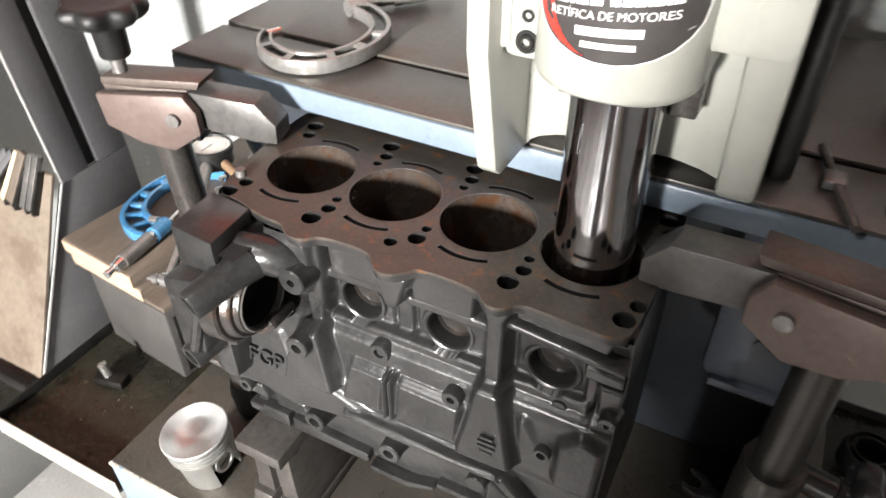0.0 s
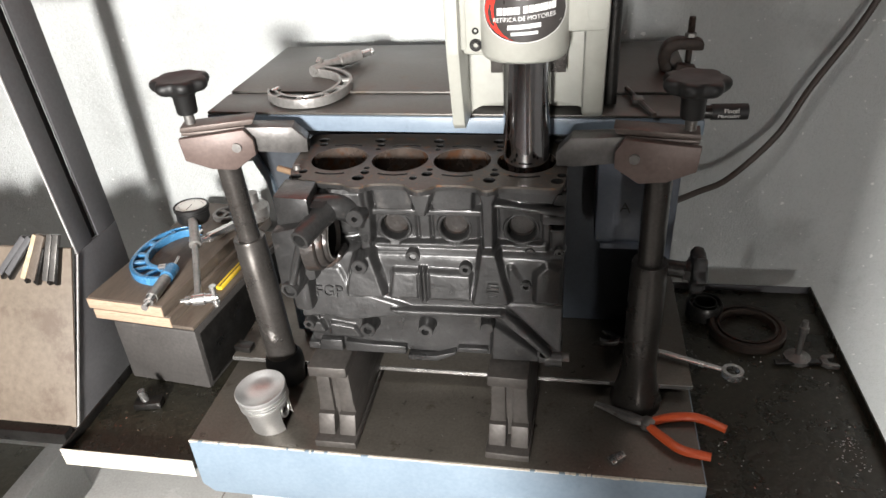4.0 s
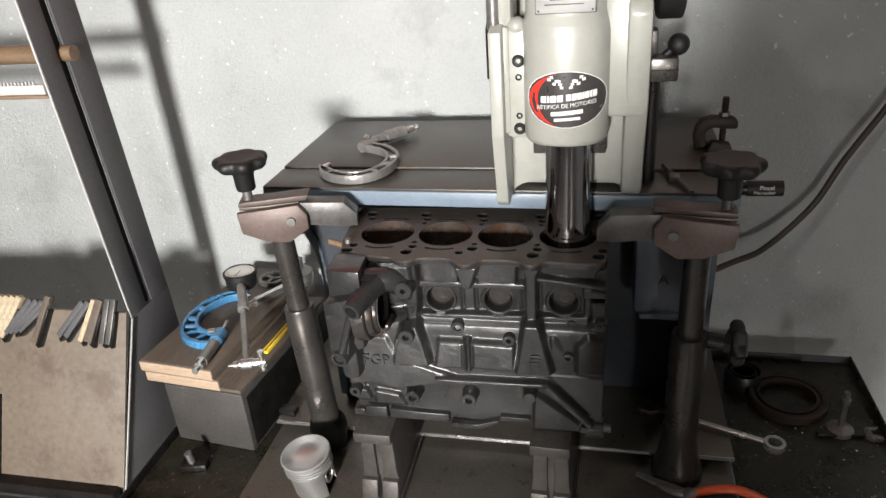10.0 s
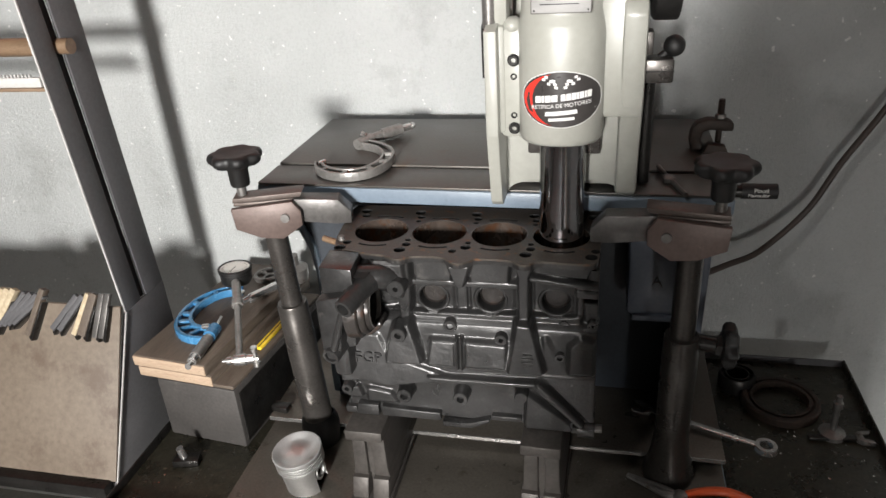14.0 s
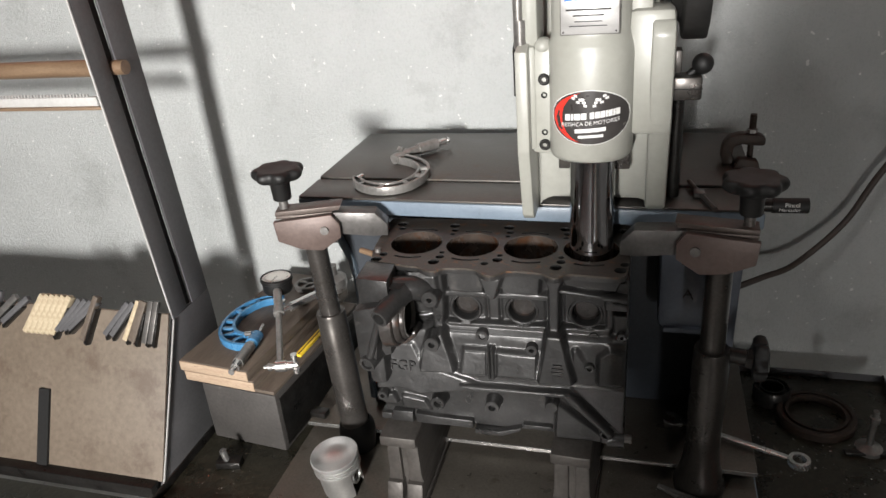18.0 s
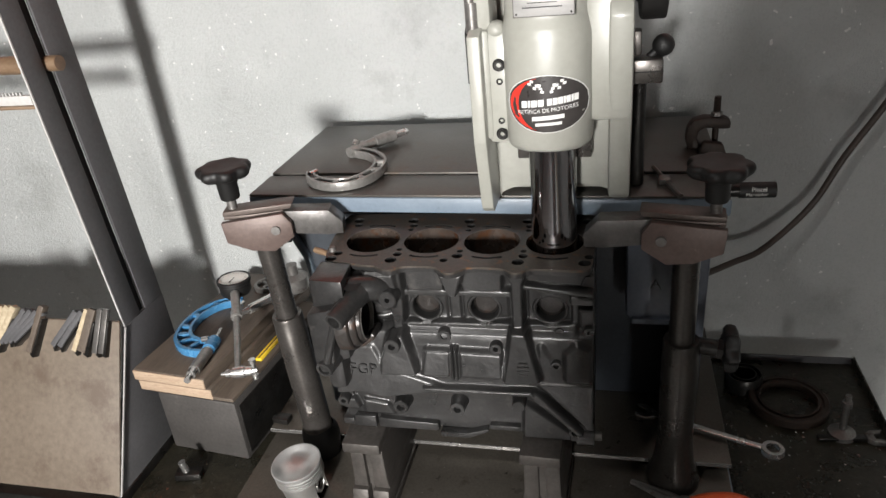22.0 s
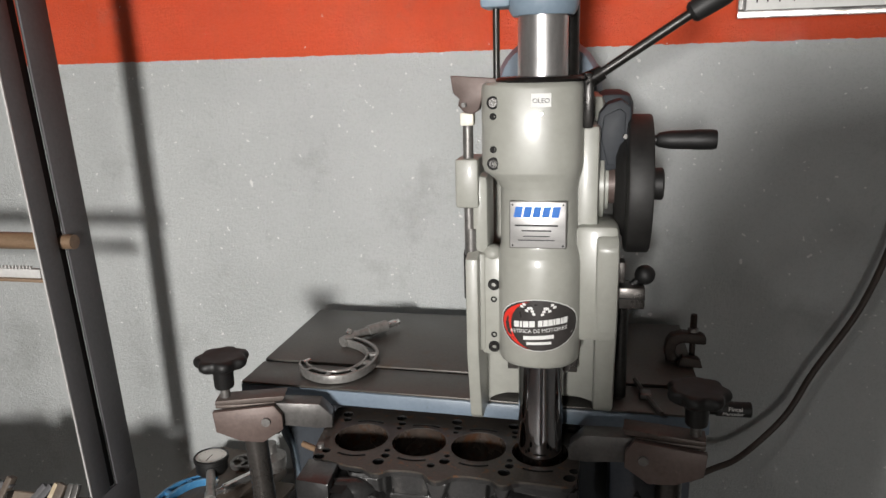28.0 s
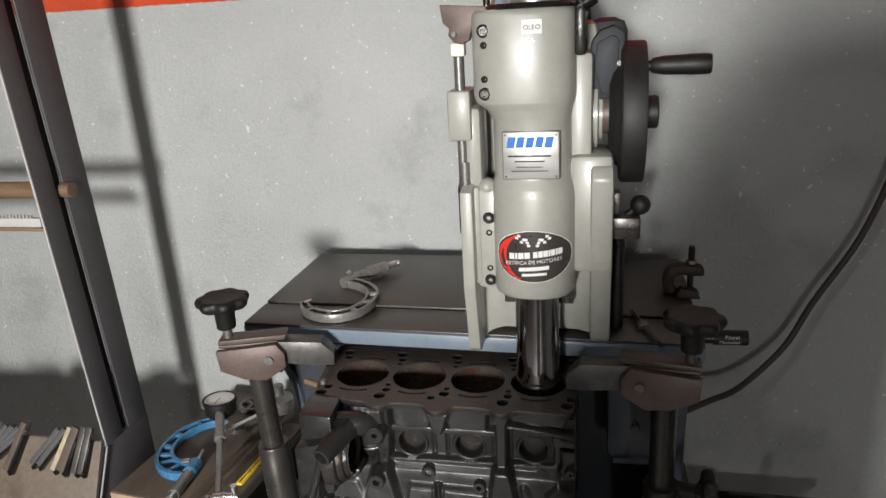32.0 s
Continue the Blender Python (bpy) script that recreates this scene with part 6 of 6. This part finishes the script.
for nm, k0, k1, z0, z1 in (("web", 0.10, 0.90, 0.0045, 0.0070), ("outer_rim", 0.80, 1.0, 0.0, 0.0155), ("inner_rim", 0.0, 0.22, 0.0, 0.0155)):
    bm = bmn()
    prism(bm, bow_line(k1) + bow_line(k0)[::-1], "z", z0, z1, 0.0012 if nm != "web" else 0.0)
    part(nm, bm, M_BLUEMIC if nm != "web" else M_DARKBLUE, BM, "bright blue enamelled bow" if nm != "web" else "dark lightening pockets")
for i0 in (2, 7, 12, 16, 19, 22, 26, 30):
    bm = bmn()
    prism(bm, [bow_line(0.20)[i0], bow_line(0.82)[i0], bow_line(0.82)[i0 + 1], bow_line(0.20)[i0 + 1]], "z", 0.0, 0.0140, 0.0006)
    part("rib", bm, M_BLUEMIC, BM)
bm = bmn()
rod(bm, (0.040, -0.050, 0.0110), (0.043, -0.080, 0.0110), 0.0122, seg=22)
part("spindle_boss", bm, M_BLUEMIC, BM)
bm = bmn()
rod(bm, (0.043, -0.078, 0.0112), (0.046, -0.100, 0.0112), 0.0090, seg=20)
part("sleeve", bm, M_STEEL, BM)
bm = bmn()
rod(bm, (0.0445, -0.088, 0.0112), (0.0505, -0.146, 0.0112), 0.0106, seg=24)
part("thimble", bm, M_MIC, BM, "knurled grey steel thimble")
bm = bmn()
rod(bm, (0.0505, -0.146, 0.0112), (0.0520, -0.160, 0.0112), 0.0098, 0.0086, 20)
rod(bm, (0.0520, -0.160, 0.0112), (0.0532, -0.172, 0.0112), 0.0050, seg=14)
rod(bm, (0.0532, -0.172, 0.0112), (0.0536, -0.176, 0.0112), 0.0062, seg=14)
part("ratchet", bm, M_STEEL, BM, "bright ratchet stop")
bm = bmn()
rod(bm, (0.040, -0.050, 0.0112), (0.032, -0.012, 0.0112), 0.0032, seg=12)
part("spindle", bm, M_STEEL, BM)
bm = bmn()
rod(bm, (0.020, -0.060, 0.0185), (0.034, -0.058, 0.0200), 0.0052, seg=14)
part("lock_lever", bm, M_STEEL, BM)
bm = bmn()
rod(bm, (0.030, 0.090, 0.0112), (0.028, 0.078, 0.0112), 0.0042, seg=12)
part("anvil", bm, M_STEEL, BM)
# dial bore gauge
BG = thing_at("dial_bore_gauge", "dial bore gauge propped on the boards", "gauge", (-0.47, 0.10, BT))
dm = Matrix.Translation((-0.543, 0.262, 0.886)) @ Vector((0.01, 0.03, 1.0)).to_track_quat("Z", "Y").to_matrix().to_4x4()
bm = bmn()
lathe(bm, [(0, -0.020), (0.028, -0.020), (0.0315, -0.014), (0.0315, 0.004), (0.034, 0.006), (0.034, 0.013), (0.0312, 0.015), (0.0300, 0.012), (0, 0.0115)], 40, dm)
dl = put("dial_case", bm, M_BLACK, BG, "black dial case")
bm = bmn()
lathe(bm, [(0.0298, 0.0122), (0, 0.0122)], 40, dm)
put("dial_face", bm, M_DIAL, dl, "white dial face")
bm = bmn()
for i in range(24):
    a = 2 * math.pi * i / 24
    box(bm, 0.0225, 0.0250, -0.00025, 0.00025, 0.0124, 0.0126, 0, dm @ Matrix.Rotation(a, 4, "Z"))
box(bm, -0.004, 0.020, -0.0006, 0.0006, 0.0128, 0.0132, 0, dm @ Matrix.Rotation(1.9, 4, "Z"))
put("dial_marks", bm, M_INK, dl)
bm = bmn()
rod(bm, (-0.530, 0.235, 0.880), (-0.508, 0.191, 0.864), 0.0090, seg=16)
rod(bm, (-0.508, 0.191, 0.864), (-0.502, 0.178, 0.860), 0.0110, seg=16)
rod(bm, (-0.502, 0.178, 0.860), (-0.437, 0.048, 0.838), 0.0062, seg=16)
put("stem", bm, M_MIC, BG, "grey steel stem")
bm = bmn()
hd = Vector((0.958, 0.287, 0.0)).to_track_quat("Z", "Y").to_matrix().to_4x4()
lathe(bm, [(0, -0.032), (0.0030, -0.032), (0.0036, -0.024), (0.0072, -0.023), (0.0078, -0.016), (0.0052, -0.015), (0.0052, -0.011), (0.0102, -0.010), (0.0108, 0.010), (0.0085, 0.012), (0.0085, 0.024), (0.0052, 0.025), (0.0050, 0.032), (0, 0.0325)], 24, Matrix.Translation((-0.434, 0.0435, 0.834)) @ hd)
put("measuring_head", bm, M_STEEL, BG, "bright chromed measuring head")
bm = bmn()
lathe(bm, [(0, -0.0205), (0.0062, -0.020), (0.0062, -0.012), (0.0040, -0.011), (0.0040, 0.011), (0.0062, 0.012), (0.0062, 0.020), (0, 0.0205)], 16, Matrix.Translation((-0.408, 0.0512, 0.838)))
put("guide_bridge", bm, M_STEEL, BG, "bright guide bridge")
# other gauges behind
bm = bmn()
rod(bm, (-0.520, 0.255, BT + 0.010), (-0.475, 0.330, BT + 0.010), 0.0098, seg=18)
rod(bm, (-0.530, 0.240, BT + 0.009), (-0.520, 0.255, BT + 0.010), 0.0065, seg=14)
solo("thimble_gauge", bm, M_STEEL, "bright steel micrometer head on the boards", "gauge")
SP = thing("round_gauge", "spoked steel gauge ring on the boards", "gauge", (-0.53, 0.365, BT))
bm = bmn()
lathe(bm, [(0.022, 0), (0.030, 0), (0.030, 0.008), (0.028, 0.010), (0.023, 0.010), (0.022, 0.008), (0.022, 0)], 32)
part("rim", bm, M_DULL, SP)
bm = bmn()
for i in range(3):
    box(bm, 0.0, 0.0235, -0.0035, 0.0035, 0.001, 0.008, 0.0008, Matrix.Rotation(i * 2.094 + 0.4, 4, "Z"))
part("spokes", bm, M_DULL, SP)
bm = bmn()
box(bm, -0.0065, 0.0065, -0.055, 0.055, 0, 0.006, 0.001)
ob = solo("yellow_ruler", bm, M_YELLOW, "yellow plastic strip lying beside the boards", "ruler")
ob.matrix_world = pose(-0.455, 0.205, 0.7796, 0, 0, -5)
bm = bmn()
box(bm, -0.0012, 0.0012, -0.053, 0.053, 0.006, 0.0062)
part("black_line", bm, M_INK, ob)
bm = bmn()
lathe(bm, [(0, 0), (0.026, 0), (0.03, 0.01), (0.03, 0.03), (0.012, 0.038), (0.012, 0.06), (0, 0.062)], 24)
ob = solo("steel_fitting", bm, M_DULL, "turned steel fitting on the boards", "fitting")
ob.matrix_world = pose(-0.462, 0.36, BT, 0, 0, 0)

# ---- tool rack ----
RK = thing_at("tool_rack", "grey painted steel rack with a sloping hardboard front", "rack", (-0.85, 0.05, 0.0))
def edge(z, a, b):
    """How far back an edge of the leaning side plate lies at a height."""
    return a + b * (z - 0.88)


zs = (0.88, 2.3)
front_e = [edge(z, 0.103, -0.056) for z in zs]
slot_a = [edge(z, 0.150, -0.063) for z in zs]
slot_b = [edge(z, 0.168, -0.059) for z in zs]
back_e = [edge(z, 0.226, -0.054) for z in zs]
put("side_plate", prism(bmn(), [(front_e[0], zs[0]), (slot_a[0], zs[0]), (slot_a[1], zs[1]), (front_e[1], zs[1])], "x", -0.696, -0.690, 0.001), M_FRAME, RK)
put("side_plate", prism(bmn(), [(slot_b[0], zs[0]), (back_e[0], zs[0]), (back_e[1], zs[1]), (slot_b[1], zs[1])], "x", -0.696, -0.690, 0.001), M_FRAME, RK)
# black strip behind the slot stands for the shade inside it
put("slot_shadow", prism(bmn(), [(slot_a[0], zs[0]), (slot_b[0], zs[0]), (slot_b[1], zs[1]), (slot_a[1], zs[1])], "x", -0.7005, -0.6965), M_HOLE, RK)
put("plate_edge", prism(bmn(), [(front_e[0] - 0.003, zs[0]), (front_e[0], zs[0]), (front_e[1], zs[1]), (front_e[1] - 0.003, zs[1])], "x", -0.6935, -0.690, 0.0006), M_PALE, RK)
# hidden flange, added so that the upright casts a wider shadow on the wall
for e0, e1, d in ((back_e[0], back_e[1], -0.006),):
    put("shadow_flange", prism(bmn(), [(e0, zs[0]), (e0 + d, zs[0]), (e1 + d, zs[1]), (e1, zs[1])], "x", -0.734, -0.6965), M_FRAME, RK, "unseen grey flange added to widen the plate's shadow")
put("panel_edge", prism(bmn(), [(0.098, 0.880), (0.101, 0.880), (-0.054, 0.586), (-0.057, 0.588)], "x", -0.6895, -0.6872), M_PALE, RK, "bare pale sheet edge")
bm = bmn()
prism(bm, [(0.100, 0.8795), (0.227, 0.8795), (0.232, 0.45), (0.0, 0.45), (-0.055, 0.585)], "x", -0.696, -0.690, 0.001)
put("side_panel", bm, M_FRAME, RK)
bm = bmn()
prism(bm, [(0.090, 0.897), (0.096, 0.897), (-0.046, 0.600), (-0.053, 0.600)], "x", -1.60, -0.6905, 0.001)
put("front_board", bm, M_KRAFT, RK, "sloping brown hardboard front")
put("bottom_rail", box(bmn(), -1.60, -0.70, -0.075, -0.048, 0.575, 0.602, 0.002), M_DARK, RK)
put("board_prop", prism(bmn(), [(-0.058, 0.603), (-0.050, 0.600), (0.018, 0.742), (0.010, 0.745)], "x", -0.990, -0.964), M_HOLE, RK)
bm = bmn()
tube(bm, [(-1.6, 0.138, 1.367), (-0.72, 0.138, 1.367)], 0.0150, 18)
put("cross_bar", bm, M_COPPER, RK, "brown round wooden bar")
bm = bmn()
rod(bm, (-0.72, 0.138, 1.367), (-0.674, 0.138, 1.367), 0.0135, 0.0125, 20)
put("peg", bm, M_COPPER, RK, "round wooden peg in the slot")
put("shelf_strip", box(bmn(), -1.6, -0.735, 0.122, 0.160, 1.296, 1.302, 0.0015), M_COPPER, RK, "thin brown ledge under the toothed strip")
sc = put("scale_strip", box(bmn(), -1.6, -0.745, 0.128, 0.138, 1.302, 1.318, 0.001), M_PALE, RK, "pale toothed strip")
bm = bmn()
for i in range(110):
    x = -1.55 + i * 0.0072
    box(bm, x, x + 0.0028, 0.129, 0.133, 1.3182, 1.3235)
put("teeth", bm, M_PALE, sc)
put("base_tray", box(bmn(), -1.7, -1.145, -0.6, 0.30, 0.11, 0.12), M_TRAY, RK)
put("base_channel", box(bmn(), -1.14, -1.08, -0.95, 0.28, 0.0, 0.18, 0.006), M_CHANNEL, RK)
# strips leaning over the board's top edge
rng = random.Random(3)
def strip(x, w, mat, label, lean, L=0.085, th=0.010, clip=True):
    bm = bmn()
    box(bm, -w / 2, w / 2, -th, 0, -L * 0.62, L * 0.38, 0.0012)
    ob = solo("strip", bm, mat, label, "strip", group="strips on the rack")
    if clip:
        c = prism(bmn(), [(w * 0.30, -L * 0.66), (w * 0.95, -L * 0.70), (w * 0.70, L * 0.10), (w * 0.45, L * 0.12)], "y", -th * 0.8, 0.004, 0.0006)
        part("holder", c, M_DARK, ob, "blackened steel holder")
    ob.matrix_world = Matrix.Translation((x, 0.084, 0.893)) @ Matrix.Rotation(radians(-25), 4, "X") @ Matrix.Rotation(radians(lean), 4, "Y")
    return ob
for k in range(6):
    strip(-0.995 + 0.0135 * k, 0.0126, M_BRASSY, "tan honing stone strip on the rack", 28, 0.090, 0.014, k == 5)
for k in range(4):
    strip(-0.908 + 0.0125 * k, 0.010, M_FRAME, "grey abrasive strip on the rack", 40 + 3 * k, 0.088, 0.014, k > 1)
strip(-0.858, 0.012, M_WOOD, "brown wooden strip on the rack", 19, 0.095, 0.016)
for x, w, mm, lab, le in ((-0.795, 0.011, M_FRAME, "grey abrasive strip on the rack", 38), (-0.781, 0.011, M_FRAME, "grey abrasive strip on the rack", 36), (-0.762, 0.010, M_BRASSY, "tan honing stone strip on the rack", 20),
                          (-0.749, 0.017, M_WOOD, "brown wooden strip on the rack", 17), (-0.727, 0.011, M_DULL, "dark metal strip on the rack", 9), (-0.714, 0.011, M_DULL, "dark metal strip on the rack", 8),
                          (-1.045, 0.012, M_FRAME, "grey abrasive strip on the rack", 50), (-1.075, 0.014, M_DULL, "dark metal strip on the rack", 47), (-1.10, 0.012, M_FRAME, "grey abrasive strip on the rack", 16)):
    strip(x, w, mm, lab, le)

# ---- wall items ----
bm = bmn()
tube(bm, [(0.714, 0.455, 1.60), (0.716, 0.453, 1.46), (0.709, 0.45, 1.335), (0.668, 0.445, 1.20), (0.601, 0.44, 1.075), (0.556, 0.43, 0.985), (0.478, 0.40, 0.912), (0.419, 0.36, 0.902), (0.34, 0.27, 0.915)], 0.0058, 12)
solo("power_cable", bm, M_CABLE, "brown rubber power cable hanging in a loop", "cable")
WO = thing("wall_outlet", "small wall outlet with a plug", "outlet", (0.714, YW - 0.0005, 1.665))
part("plate", box(bmn(), -0.03, 0.03, -0.012, 0.0, -0.04, 0.03, 0.003), M_PAPER, WO)
part("plug", box(bmn(), -0.013, 0.013, -0.045, -0.012, -0.06, 0.0, 0.005), M_RUSTY, WO)
WB = thing("whiteboard", "framed whiteboard with handwriting on the orange band", "whiteboard", (0.427, YW - 0.0005, 1.706))
part("panel", box(bmn(), 0.012, 0.80, -0.010, -0.002, 0.012, 0.50), M_PAPER, WB)
for nm, a in (("frame_rail", (0.0, 0.812, -0.016, 0.0, 0.0, 0.014)), ("frame_rail", (0.0, 0.812, -0.016, 0.0, 0.498, 0.512)), ("frame_rail", (0.0, 0.014, -0.0165, 0.0, 0.014, 0.498)), ("frame_rail", (0.798, 0.812, -0.0165, 0.0, 0.014, 0.498))):
    part(nm, box(bmn(), *a, 0.002), M_STEEL, WB)
bm = bmn()
x = 0.03
for w in (0.012, 0.014, 0.013, 0.0, 0.02, 0.0, 0.012, 0.006, 0.013, 0.013, 0.0, 0.012, 0.012, 0.013, 0.02, 0.013, 0.015, 0.0, 0.013, 0.014, 0.016):
    if w:
        box(bm, x, x + 0.0025, -0.0112, -0.0100, 0.026, 0.048)
        box(bm, x + 0.003, x + w - 0.002, -0.0112, -0.0100, 0.036, 0.039)
    x += w + 0.005
part("handwriting", bm, M_INK, WB, "dark handwritten strokes")

# ---- floor tiles ----
T = 0.466
bm0 = bmn()
box(bm0, 0.0015, T - 0.0015, 0.0015, T - 0.0015, -0.006, 0.0, 0.0012)
tile_me = mesh("tile", bm0, M_TILE)
fl = bpy.data.objects["floor"]
bm0 = bmn()
box(bm0, 0.0015, T - 0.0015, 0.0015, YW - 0.235, -0.006, 0.0, 0.0012)
cut_me = mesh("tile", bm0, M_TILE)
for i in range(-3, 5):
    for j in range(-8, 1):
        x0, y0 = -1.168 + T * i, 0.232 + T * j
        if x0 < -2.2 or x0 + T > 1.46 or y0 < -4.0:
            continue
        tl = new("tile", cut_me if j == 0 else tile_me)
        tl.location = (x0, y0, 0)
        tl.parent = fl
bm = bmn()
rng = random.Random(8)
for cx, cy, R in ((-0.700, 0.215, 0.046), (-0.672, 0.165, 0.032), (-0.735, 0.235, 0.020), (-1.150, 0.010, 0.035), (-1.160, -0.055, 0.030)):
    ring = [bm.verts.new((cx + R * (0.55 + 0.6 * rng.random()) * math.cos(a), cy + R * (0.55 + 0.6 * rng.random()) * math.sin(a), 0.0006 + 0.0001 * R)) for a in np.linspace(0, 6.1, 22)]
    bm.faces.new(ring)
solo("rust_marks", bm, M_RUST, "brown rust marks on the floor tiles", "stain", "stuff")
